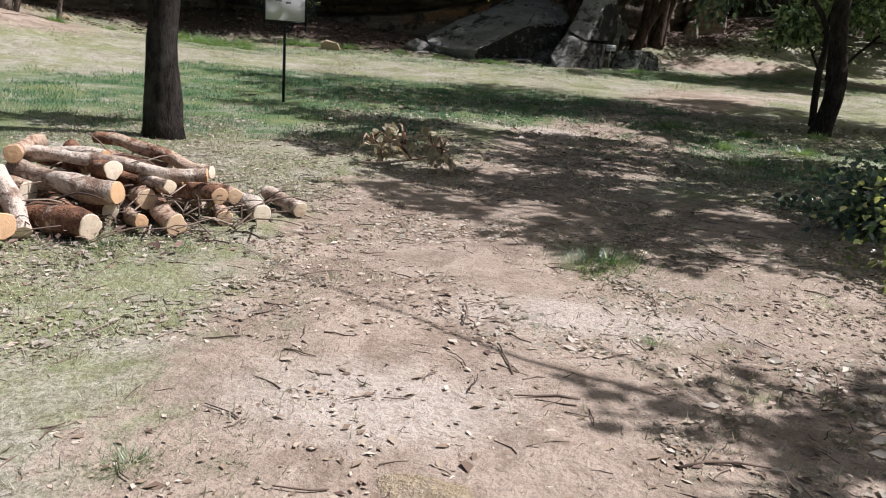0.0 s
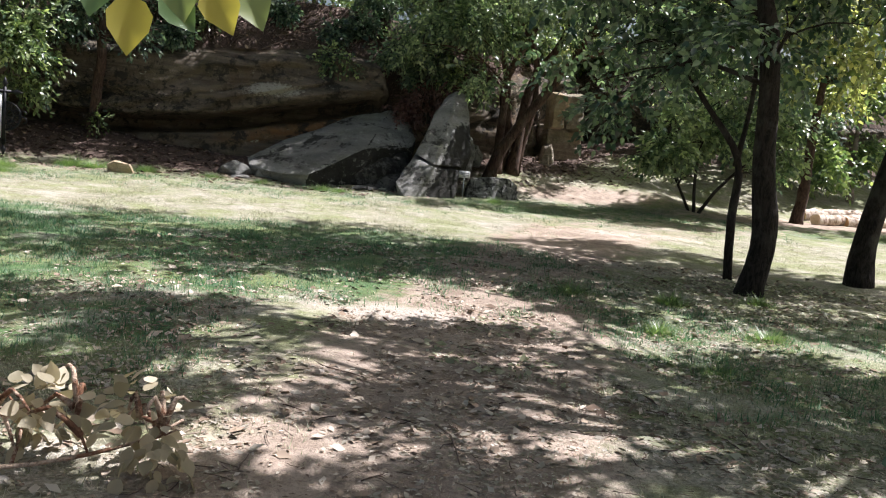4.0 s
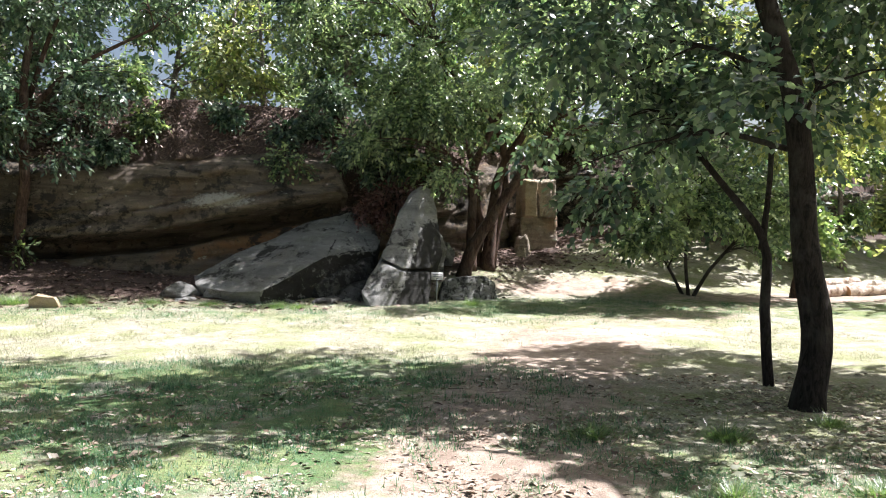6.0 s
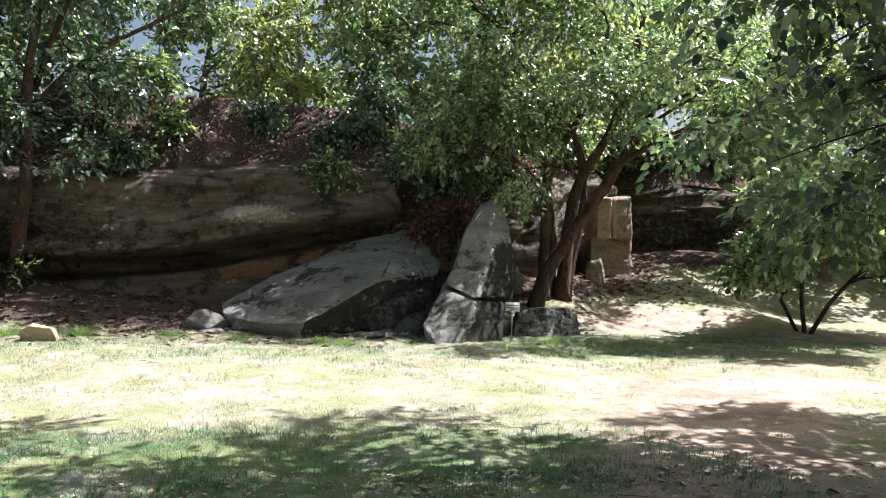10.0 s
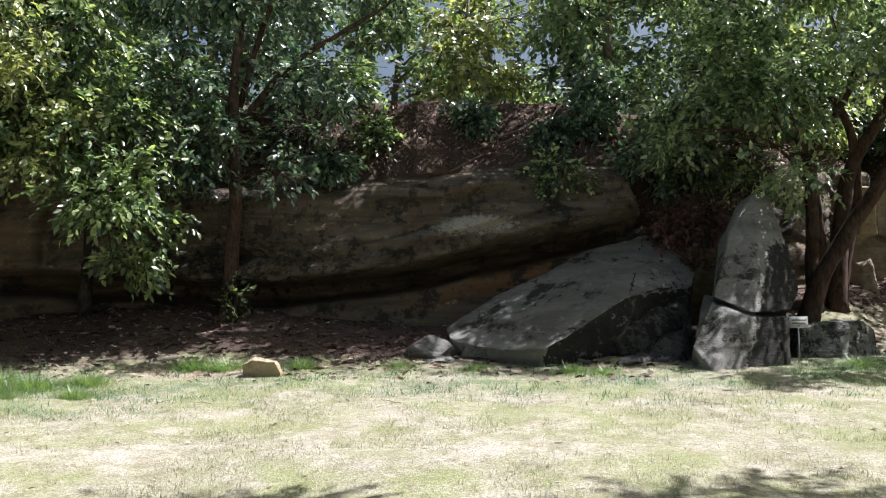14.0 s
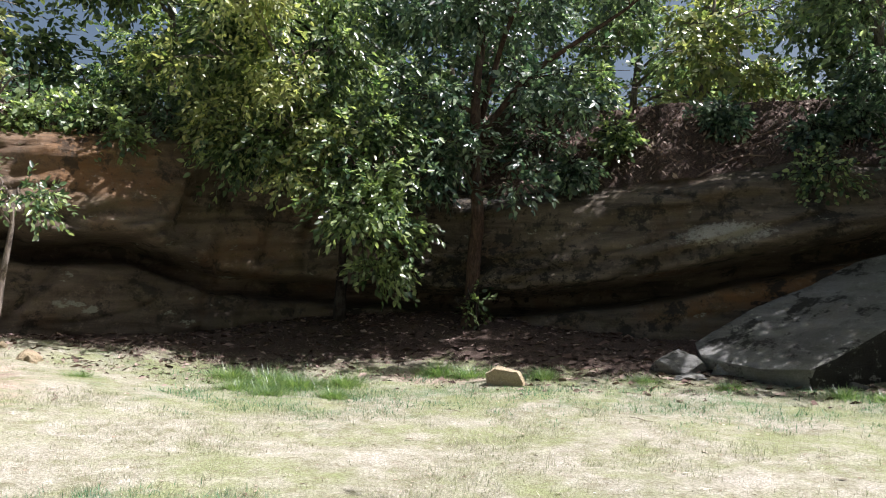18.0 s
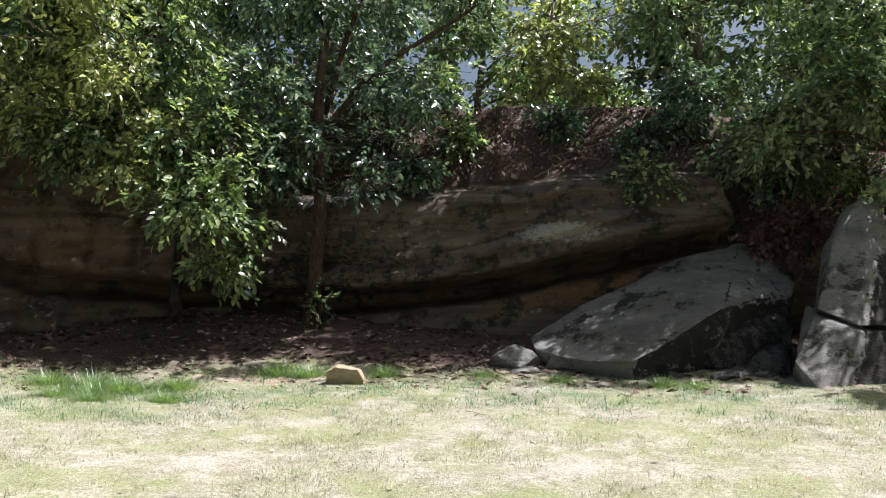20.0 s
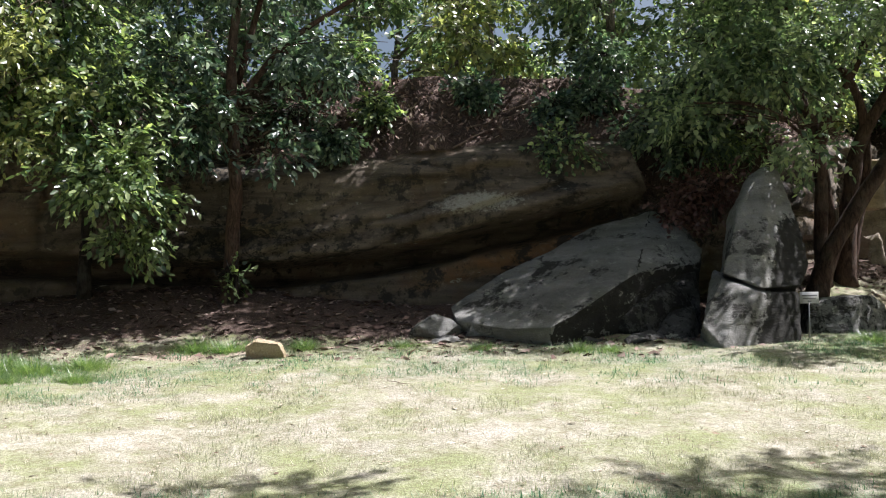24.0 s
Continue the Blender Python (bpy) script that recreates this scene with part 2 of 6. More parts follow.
LEAF_DRY = leaf_material("dry_tan_leaves", (0.20, 0.18, 0.11), (0.38, 0.33, 0.22), (0.56, 0.50, 0.37), 0.35, (1.2, 1.15, 0.9), 0.7)
GRASS = leaf_material("grass_blades", (0.026, 0.092, 0.046), (0.058, 0.165, 0.076), (0.17, 0.27, 0.14), 0.35, (1.35, 1.5, 1.05), 0.6)
LAWN = leaf_material("yellow_green_grass_blades", (0.14, 0.160, 0.085), (0.29, 0.30, 0.185), (0.48, 0.465, 0.35), 0.35, (1.3, 1.35, 1.1), 0.6)
STRAW = leaf_material("dry_grass_blades", (0.20, 0.18, 0.125), (0.36, 0.32, 0.255), (0.54, 0.49, 0.42), 0.3, (1.2, 1.25, 1.0), 0.7)
LITTER = island_material("fallen_brown_leaves", (0.055, 0.035, 0.029), (0.11, 0.072, 0.058), (0.20, 0.14, 0.115), (0.40, 0.31, 0.26))
LITTER_PALE = island_material("pale_leaf_scraps", (0.13, 0.09, 0.065), (0.28, 0.21, 0.15), (0.42, 0.35, 0.27), (0.56, 0.50, 0.41))
TWIG = island_material("twig_wood", (0.07, 0.05, 0.04), (0.15, 0.11, 0.085), (0.30, 0.24, 0.19))
IRON = plain_material("black_iron", (0.018, 0.018, 0.02), 0.5, 0.6)
INK = plain_material("faded_print", (0.25, 0.25, 0.26), 0.6)
GALV = plain_material("galvanised_post", (0.36, 0.37, 0.38), 0.45, 0.7)


# ---- mesh helpers ----
def link_mesh(name, verts, faces, material, parent=None, label="", smooth=True, masks=None):
    me = bpy.data.meshes.new(name)
    me.from_pydata(verts, [], faces)
    me.polygons.foreach_set("use_smooth", [smooth] * len(me.polygons))
    me.materials.append(material)
    for key, values in (masks or {}).items():
        a = me.attributes.new(key, "FLOAT", "POINT")
        a.data.foreach_set("value", np.asarray(values, dtype=np.float32))
    me.update()
    ob = new(name, me)
    if parent:
        ob.parent = parent
        ob.matrix_parent_inverse = Matrix.Translation(parent.location).inverted()
    if label:
        ob["label"] = label
    return ob


def part(name, bm, material, parent=None, label="", smooth=True):
    me = bpy.data.meshes.new(name)
    bm.to_mesh(me)
    bm.free()
    me.materials.append(material)
    me.polygons.foreach_set("use_smooth", [smooth] * len(me.polygons))
    ob = new(name, me)
    if parent:
        ob.parent = parent
        ob.matrix_parent_inverse = Matrix.Translation(parent.location).inverted()
    if label:
        ob["label"] = label
    return ob


def thing(name, at, label, category, group="", kind=""):
    ob = new(name)
    ob.location = at
    return tagged(ob, label, category, group, kind)


def many(name, shape, faces, at, turn, size, material, parent=None, label=""):
    """One mesh of many small flakes: shape (k,3) placed at each point by a 3x3 turn and a size."""
    n, k = len(at), len(shape)
    v = np.einsum("nij,kj->nki", turn, shape) * np.asarray(size).reshape(n, 1, -1) + at[:, None, :]
    v = v.reshape(-1, 3).astype(np.float32)
    loops = np.concatenate([np.asarray(f) for f in faces])
    lens = np.array([len(f) for f in faces])
    idx = (loops[None, :] + (np.arange(n) * k)[:, None]).ravel().astype(np.int32)
    total = np.tile(lens, n)
    me = bpy.data.meshes.new(name)
    me.vertices.add(len(v))
    me.vertices.foreach_set("co", v.ravel())
    me.loops.add(len(idx))
    me.loops.foreach_set("vertex_index", idx)
    me.polygons.add(len(total))
    me.polygons.foreach_set("loop_start", np.concatenate([[0], np.cumsum(total)[:-1]]).astype(np.int32))
    me.update(calc_edges=True)
    me.materials.append(material)
    ob = new(name, me)
    if parent:
        ob.parent = parent
        ob.matrix_parent_inverse = Matrix.Translation(parent.location).inverted()
    if label:
        ob["label"] = label
    return ob


def turns(forward, up):
    """3x3 turns whose columns are side, forward, up."""
    f = forward / np.linalg.norm(forward, axis=1, keepdims=True)
    s = np.cross(f, up)
    s /= np.linalg.norm(s, axis=1, keepdims=True) + 1e-9
    return np.stack([s, f, np.cross(s, f)], axis=2)


def curve_points(pts, step):
    """Catmull-Rom through the points, resampled about every step metres."""
    p = [Vector(q) for q in pts]
    p = [p[0] * 2 - p[1]] + p + [p[-1] * 2 - p[-2]]
    out = []
    for i in range(1, len(p) - 2):
        n = max(2, int((p[i + 1] - p[i]).length / step))
        for j in range(n):
            t = j / n
            a, b, c, d = p[i - 1], p[i], p[i + 1], p[i + 2]
            out.append(0.5 * (2 * b + (c - a) * t + (2 * a - 5 * b + 4 * c - d) * t * t + (3 * b - a - 3 * c + d) * t ** 3))
    return out + [p[-2]]


def tube(pts, radii, sides=8, wobble=0.0, seed=0.0, caps=True):
    """A tapered tube along points, as verts and faces."""
    verts, faces = [], []
    side = Vector((1, 0.13, 0.07))
    for i, p in enumerate(pts):
        d = (pts[min(i + 1, len(pts) - 1)] - pts[max(i - 1, 0)]).normalized()
        side = (side - d * side.dot(d))
        side = side.normalized() if side.length > 1e-4 else d.orthogonal().normalized()
        up = d.cross(side)
        for k in range(sides):
            a = 2 * math.pi * k / sides
            w = side * math.cos(a) + up * math.sin(a)
            r = radii[i] * (1 + wobble * noise.noise(p * 2.3 + w * 1.4 + Vector((seed, 0, 0))))
            verts.append(p + w * r)
    for i in range(len(pts) - 1):
        for k in range(sides):
            a, b = i * sides + k, i * sides + (k + 1) % sides
            faces.append((a, b, b + sides, a + sides))
    if caps:
        faces.append(tuple(range(sides))[::-1])
        faces.append(tuple(range(len(verts) - sides, len(verts))))
    return verts, faces


# ---- the lie of the land ----
CLIFF_LINE = [(-24, 6), (-19, 15), (-15.6, 21.4), (-12.8, 25.4), (-9.8, 28.2), (-7, 29.3), (-4, 29.4), (0, 29.4), (2.5, 29.45),
              (3.2, 29.85), (4.4, 30.3), (6, 30.9), (7.6, 32.0), (8.8, 34.2), (9.6, 35.8), (10.9, 36.3), (11.8, 38.0), (13.6, 37.2), (18, 38), (26, 41), (38, 43), (60, 44)]
cliff_pts = curve_points([(x, y, 0) for x, y in CLIFF_LINE], 0.11)
CL = np.array([(p.x, p.y) for p in cliff_pts])
CL_COARSE = CL[::6]


def smooth01(t):
    t = np.clip(t, 0, 1)
    return t * t * (3 - 2 * t)


def heights(x, y):
    """Ground height for arrays of x and y."""
    x, y = np.asarray(x, float), np.asarray(y, float)
    z = np.interp(y, [-20, 12, 17, 21, 24, 26, 30, 36, 60, 400], [0, 0, 0.06, 0.13, 0.24, 0.36, 0.48, 0.62, 1.3, 2.0])
    near = np.full(x.shape, 1e9)
    for cx, cy in CL_COARSE:
        near = np.minimum(near, (x - cx) ** 2 + (y - cy) ** 2)
    near = np.sqrt(near)
    h = np.interp(x, [-30, -14, -11, -9, -6, -4.6, -3, 0, 4, 5.5, 7, 10, 12, 14, 20, 40], [0.6, 0.3, 0.5, 0.85, 0.9, 0.82, 0.62, 0.42, 0.5, 0.9, 1.1, 1.3, 2.0, 2.1, 2.0, 2.2])
    w = np.interp(x, [-12, 4, 8, 12, 40], [3.4, 3.0, 3.4, 7.5, 12])
    z = z + h * smooth01(1 - near / w)
    z = z + 1.15 * np.exp(-((x + 14.2) ** 2 + (y - 19.3) ** 2) / 26)
    z = z + 0.03 * np.sin(0.9 * x + 1.3) * np.sin(0.7 * y) + 0.015 * np.sin(2.3 * x + 0.5 * y) * np.sin(1.9 * y - x)
    return z


def gz(x, y):
    return float(heights(np.array([x]), np.array([y]))[0])


PATH = [(0.1, -3), (0.1, 2.2), (0.3, 6), (1.6, 10), (3.2, 14.5), (4.8, 18), (7.0, 21.5), (10, 24.5), (16, 27.5), (30, 31)]
PATH_PTS = np.array([(p.x, p.y) for p in curve_points([(x, y, 0) for x, y in PATH], 0.4)])


def ground_masks(x, y):
    """Bare earth and leaf litter, 0 to 1."""
    near = np.full(x.shape, 1e9)
    for cx, cy in PATH_PTS:
        near = np.minimum(near, (x - cx) ** 2 + (y - cy) ** 2)
    bare = 1 - np.sqrt(near) / np.interp(y, [0, 4, 9, 14, 20, 26], [1.15, 1.15, 1.3, 1.2, 1.5, 1.8])
    bare = np.clip(0.42 + 0.6 * bare, 0.1, 1)
    bare = np.maximum(bare, 0.62 * smooth01((9 - y) / 2) * smooth01((x + 2.0) / 1.2))
    mound = np.exp(-((x + 13.0) ** 2 / 14 + (y - 20.0) ** 2 / 7))
    bare = np.maximum(bare, np.clip(1.5 * mound, 0, 1))
    bare = np.maximum(bare, 0.75 * np.exp(-((x - 9.5) ** 2 / 14 + (y - 28.9) ** 2 / 1.6)))
    d = np.full(x.shape, 1e9)
    for cx, cy in CL_COARSE:
        d = np.minimum(d, (x - cx) ** 2 + (y - cy) ** 2)
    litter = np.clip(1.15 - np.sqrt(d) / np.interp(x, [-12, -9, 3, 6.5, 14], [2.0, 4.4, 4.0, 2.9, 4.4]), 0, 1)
    litter = np.maximum(litter, 0.40 * smooth01((x - 0.7) / 0.8) * smooth01((6.5 - y) / 2))
    litter = np.maximum(litter, 0.5 * np.exp(-((x - 7) ** 2 + (y - 15) ** 2) / 8))
    gap = np.exp(-((x + 5.3) ** 2 / 1.3 + (y - 26.0) ** 2 / 0.6))
    litter = litter * (1 - 0.9 * gap) * (1 - 0.95 * np.exp(-((x - 9.5) ** 2 / 12 + (y - 28.9) ** 2 / 1.5)))
    bare = np.maximum(bare, 0.95 * gap)
    bare = np.where((y > 22) & (y < 27) & (x > 4.5), np.minimum(bare, 0.45), bare)
    sand = np.exp(-((x + 0.25) ** 2 / 0.7 + (y - 2.9) ** 2 / 0.25)) + np.exp(-((x - 0.8) ** 2 / 1.2 + (y - 4.1) ** 2 / 0.2)) + np.exp(-((x - 8.0) ** 2 / 4 + (y - 21.3) ** 2 / 0.7)) + np.exp(-((x - 1.4) ** 2 / 1.5 + (y - 12.0) ** 2 / 0.3))
    lush = 0.5 * smooth01((x - 2.6) / 1.2) * smooth01((y - 8) / 1.2) * smooth01((14 - y) / 2) * smooth01((9 - x) / 2) + 0.65 * smooth01((y - 9) / 1.2) * smooth01((12.6 - y) / 1.2) * smooth01((0.5 - x) / 1.2) * smooth01((x + 6) / 2) + smooth01((y - 11.5) / 2) * smooth01((19.5 - y) / 2) * smooth01((5.5 - x) / 2.5) * smooth01((x + 7) / 2.5) + 0.45 * np.exp(-((y - 24.8) / 1.3) ** 2) + 0.8 * np.exp(-((y - 26) / 1.5) ** 2) * smooth01((x - 4) / 1.5) + 0.75 * smooth01((y - 5) / 3) * smooth01((-1.6 - x) / 2) * smooth01((16 - y) / 3) + 0.28 * smooth01((-0.6 - x) / 1.2) * smooth01((7 - y) / 2) + 0.1 * smooth01((x - 0.9) / 1.2) * smooth01((7 - y) / 2) + 0.45 * np.exp(-((x + 7.2) ** 2 / 8 + (y - 22.5) ** 2 / 1.6)) + 0.4 * np.exp(-((x + 9.5) ** 2 / 2 + (y - 20.5) ** 2 / 0.6))
    return bare, litter, np.clip(sand, 0, 1), np.clip(lush, 0, 1)


def build_ground():
    def axis(lo, hi, step, far):
        fine = list(np.arange(lo, hi + 1e-6, step))
        out = [step * 1.35 ** k for k in range(1, 26)]
        a, b = lo, hi
        left, right = [], []
        for s in out:
            a, b = a - s, b + s
            if a > -far:
                left.append(a)
            if b < far:
                right.append(b)
        return np.array(left[::-1] + fine + right)
    xs, ys = axis(-17, 20, 0.16, 420), axis(-1, 38, 0.16, 420)
    gx, gy = np.meshgrid(xs, ys)
    fx, fy = gx.ravel(), gy.ravel()
    z = heights(fx, fy)
    rough = np.array([noise.noise((a * 1.1, b * 1.1, 0)) * 0.03 + noise.noise((a * 3.7, b * 3.7, 5)) * 0.012 for a, b in zip(fx, fy)])
    bare, litter, sand, lush = ground_masks(fx, fy)
    verts = np.stack([fx, fy, z + rough], 1)
    w = len(xs)
    i = (np.arange(len(ys) - 1)[:, None] * w + np.arange(w - 1)[None, :]).ravel()
    faces = np.stack([i, i + 1, i + w + 1, i + w], 1)
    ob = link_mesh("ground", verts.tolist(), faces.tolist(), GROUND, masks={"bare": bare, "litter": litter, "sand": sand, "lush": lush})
    return tagged(ob, "trodden tan earth with patches of dry and green grass", "ground", kind="structure")


build_ground()


# ---- the cliff ----
def face_top(x):
    return float(np.interp(x, [-20, -13, -10, -7, -5, -1, 1, 2.4, 3.0, 4.2, 5.2, 7, 9, 11, 12, 14, 20], [4.2, 4.9, 5.1, 4.2, 3.85, 4.1, 4.4, 4.2, 3.0, 2.7, 3.2, 4.2, 5.0, 5.2, 4.9, 5.2, 5.0]))


def rim_height(x):
    return float(np.interp(x, [-20, -13, -10, -7, -4, 3, 6, 9, 14], [4.8, 5.5, 5.8, 5.9, 5.9, 5.8, 5.7, 5.9, 6.1]))


def ledge(x):
    return float(np.interp(x, [-16, -14.7, -13.9, -13.1, -11.8, -11.3, -10.6, -9.3, -7.4, -6.6, -4.75, -2.2, 0.7, 2.4, 3], [2.8, 3.8, 3.3, 2.75, 2.8, 2.5, 2.15, 2.05, 1.9, 1.8, 1.77, 2.04, 2.6, 3.0, 3.0]))


def build_cliff():
    rows_face, rows_slope = 74, 16
    n = len(cliff_pts)
    normals = []
    for i in range(n):
        a, b = cliff_pts[max(0, i - 5)], cliff_pts[min(n - 1, i + 5)]
        d = (b - a).normalized()
        normals.append(Vector((d.y, -d.x, 0)))
    face, slope, ochre, lichen, dark_mottle = [], [], [], [], []
    for p, nn in zip(cliff_pts, normals):
        x, top, zl = p.x, face_top(p.x), ledge(p.x)
        over = float(np.interp(x, [-19, -14.4, -13.7, -13.0, -11.6, -10.9, -9.4, -8.4, -6.6, 1, 2.4, 3.2], [0.0, 0.0, 0.3, 0.5, 0.55, 0.28, 0.45, 0.5, 0.5, 0.55, 0.3, 0.0]))
        z0 = gz(p.x, p.y) - 0.6
        for r in range(rows_face + 1):
            z = z0 + (top - z0) * r / rows_face
            up = z - zl + 0.10 * noise.noise(Vector((x * 0.9, p.y * 0.9, 3)))
            q = Vector((p.x, p.y, z))
            off = 1.3 * over * float(smooth01(up / 0.12)) - 0.4 * over * max(0.0, up)
            off -= 2.6 * over * float(smooth01(-up / 0.06)) * float(smooth01((up + 0.5) / 0.16))
            slats = (2.3 * (z - 0.30 * x) + 0.7 * noise.noise(Vector((x * 0.8, p.y, z)))) % 1.0
            off += 0.6 * over * math.exp(-((up - 0.35) / 0.4) ** 2) * (float(smooth01(slats / 0.12)) - slats)
            if up < 0:
                off += 0.85 * over * min(1.0, -up / 1.1)
            tilt = z - 0.16 * x
            off += 0.17 * noise.noise(q * 0.55) + 0.12 * noise.noise(Vector((x * 0.5, p.y * 0.5, tilt * 2.6))) + 0.09 * noise.noise(q * 2.2) + 0.05 * noise.noise(q * 6.5)
            bed = (tilt * 1.15 + 0.6 * noise.noise(Vector((x * 0.6, p.y * 0.6, tilt * 0.7)))) % 1.0
            off += (0.26 if x > -7 else 0.13) * (float(smooth01(bed / 0.14)) - bed) * (0.5 + 0.8 * abs(noise.noise(Vector((x * 0.5, 3.3, tilt)))))
            if x < -8:
                off -= 0.32 * min(1.0, -8 - x) * math.exp(-(abs(noise.noise(Vector((0.42 * (x - p.y) + 0.15 * z, 0.2 * z, 1.7)))) / 0.035) ** 2)
                edge = -11.46 + 0.3 * (z - 2.6)
                off += 0.55 * float(smooth01((edge - x) / 0.14)) * float(smooth01((x + 14.3) / 0.9)) * float(smooth01((up + 0.02) / 0.1))
                for joint, lean in ((-10.75, 0.15), (-10.05, 0.25), (-9.2, 0.1), (-12.9, 0.6), (-14.3, -0.25)):
                    off -= 0.22 * math.exp(-((x - joint - lean * (z - 2.0)) / 0.07) ** 2) * float(joint > -11 or joint < -14 or up < 0)
            crack = abs(noise.noise(Vector((x * 0.35 + 7, p.y * 0.35, tilt * 1.25))))
            off -= 0.13 * math.exp(-(crack / 0.035) ** 2)
            off -= 0.5 * float(smooth01((z - top + 0.5) / 0.5)) ** 2
            face.append(p + nn * off + Vector((0, 0, z)))
            ochre.append(math.exp(-((up + 0.7) / 0.3) ** 2) * float(np.interp(x, [-9, -7, -3, -1.2, 0, 2, 4], [0.3, 0.1, 0.12, 0.7, 1.1, 0.9, 0])) + 0.8 * float(smooth01(up)) * float(x < -9.5) * math.exp(-((x + 12.4) / 1.5) ** 2))
            # dark mottling, raised between x -7 and -4 and past x 9 to paint in shade
            dark_mottle.append(float(np.interp(x, [-16, -13, -9, -7, -4, -2, 2.4, 4, 9, 12], [0.5, 0.3, 0.25, 0.6, 0.52, 0.26, 0.28, 0.35, 0.5, 0.62])) * float(np.interp(up, [-0.6, 0.0, 0.6, 1.4, 2.4], [0.3, 1.0, 1.0, 0.6, 1.2])))
            lichen.append(0.28 * float(smooth01((-13.3 - x) / 0.7)) + 0.5 * math.exp(-((x + 2.6) / 1.7) ** 2 - ((z - 2.65) / 0.22) ** 2) + 0.62 * float(up < -0.35) * float(np.interp(x, [-6, -4, -1, 1], [0, 1, 0.7, 0])) + (0.4 if x < -14 else 0.4 * max(0.0, (-13 - x))) + math.exp(-((x + 0.5) / 1.5) ** 2 - ((z - 2.95) / 0.34) ** 2))
        last = face[-1]
        rim, back = rim_height(x), float(np.interp(x, [-14, -9, -5, 3, 5, 8], [0.7, 0.9, 1.2, 1.3, 1.8, 1.0]))
        for r in range(rows_slope + 1):
            t = r / rows_slope
            q = last - nn * (back * t) + Vector((0, 0, (rim - last.z) * t ** 0.85))
            k = 4 * t * (1 - t)
            q += Vector((0, 0, k * (0.34 * noise.noise(q * 0.9) + 0.14 * noise.noise(q * 2.7) + 0.05 * noise.noise(q * 7))))
            if r == 0:
                q -= Vector((0, 0, 0.015)) - nn * 0.02
            slope.append(q)
        edge = slope[-1]
        for far, lift in ((0.5, 0.0), (1.2, 0.05), (2.5, 0.1), (5, 0.2), (9, 0.4), (16, 0.7), (30, 1.2)):
            q = edge - nn * far + Vector((0, 0, lift + 0.10 * noise.noise(edge * 0.6 + Vector((far, 0, 0)))))
            slope.append(q)

    def grid(cols, rows):
        return [(i * rows + j, (i + 1) * rows + j, (i + 1) * rows + j + 1, i * rows + j + 1) for i in range(cols - 1) for j in range(rows - 1)]
    rows = rows_face + 1
    cut = min(range(n), key=lambda i: (cliff_pts[i] - Vector((-7.3, 29.2, 0))).length)
    first, second = face[:(cut + 1) * rows], face[cut * rows:]
    tagged(link_mesh("cliff_ochre", first, grid(cut + 1, rows), CLIFF_WARM, masks={"ochre": ochre[:(cut + 1) * rows], "lichen": lichen[:(cut + 1) * rows], "dark_mottle": dark_mottle[:(cut + 1) * rows]}), "overhanging ochre sandstone cliff above a leafy bank", "cliff", kind="structure")
    tagged(link_mesh("cliff_grey", second, grid(n - cut, rows), CLIFF, masks={"ochre": ochre[cut * rows:], "lichen": lichen[cut * rows:], "dark_mottle": dark_mottle[cut * rows:]}), "layered grey-brown sandstone cliff with a dark undercut", "cliff", kind="structure")
    rows = rows_slope + 8
    xs = np.array([(v.x, v.y) for v in slope])
    ob = link_mesh("cliff_top_bank", slope, grid(n, rows), GROUND, masks={"bare": np.zeros(len(xs)), "litter": np.ones(len(xs)), "sand": np.zeros(len(xs)), "lush": np.zeros(len(xs))})
    tagged(ob, "sloping bank of leaf litter on top of the cliff", "bank", kind="structure")
    return np.array([tuple(v) for v in slope]).reshape(n, rows, 3)


BANK = build_cliff()


def rock(name, hull, material, label, category="rock", group="", seed=0, rough=0.06, bevel=0.07, cuts=4, kind="", dark_mottle=None):
    """A boulder: the hull of a few corners, its edges worn round and its faces broken up."""
    bm = bmesh.new()
    for c in hull:
        bm.verts.new(c)
    bmesh.ops.convex_hull(bm, input=bm.verts)
    bmesh.ops.dissolve_limit(bm, angle_limit=0.02, verts=bm.verts, edges=bm.edges)
    if bevel:
        bmesh.ops.bevel(bm, geom=list(bm.edges), offset=bevel, segments=1, affect="EDGES", profile=0.6, clamp_overlap=True)
    bmesh.ops.triangulate(bm, faces=bm.faces)
    size = max((Vector(a) - Vector(b)).length for a in hull for b in hull)
    for k in range(cuts + 2):
        long = [e for e in bm.edges if e.calc_length() > size / (2.2 * 2 ** min(k, cuts))]
        if long and len(bm.faces) < 26000:
            bmesh.ops.subdivide_edges(bm, edges=long, cuts=1, use_grid_fill=False)
            bmesh.ops.triangulate(bm, faces=[f for f in bm.faces if len(f.verts) > 3])
    bm.normal_update()
    s = Vector((seed * 3.1, seed * 1.7, 0))
    moves = []
    for v in bm.verts:
        q = v.co + s
        k = rough * (1.5 * noise.noise(q * 0.9) + 0.9 * noise.noise(q * 2.4) + 0.45 * noise.noise(q * 6) + 0.2 * noise.noise(q * 15))
        crack = abs(noise.noise(q * 0.8 + Vector((9, 2, 4))))
        moves.append(v.normal * (k - 0.8 * rough * math.exp(-(crack / 0.03) ** 2)))
    for v, m in zip(bm.verts, moves):
        v.co += m
    ob = part(name, bm, material)
    ob.data.set_sharp_from_angle(angle=0.42)
    if dark_mottle:
        a = ob.data.attributes.new("dark_mottle", "FLOAT", "POINT")
        a.data.foreach_set("value", [float(dark_mottle(v.co, v.normal)) for v in ob.data.vertices])
    return tagged(ob, label, category, group, kind)


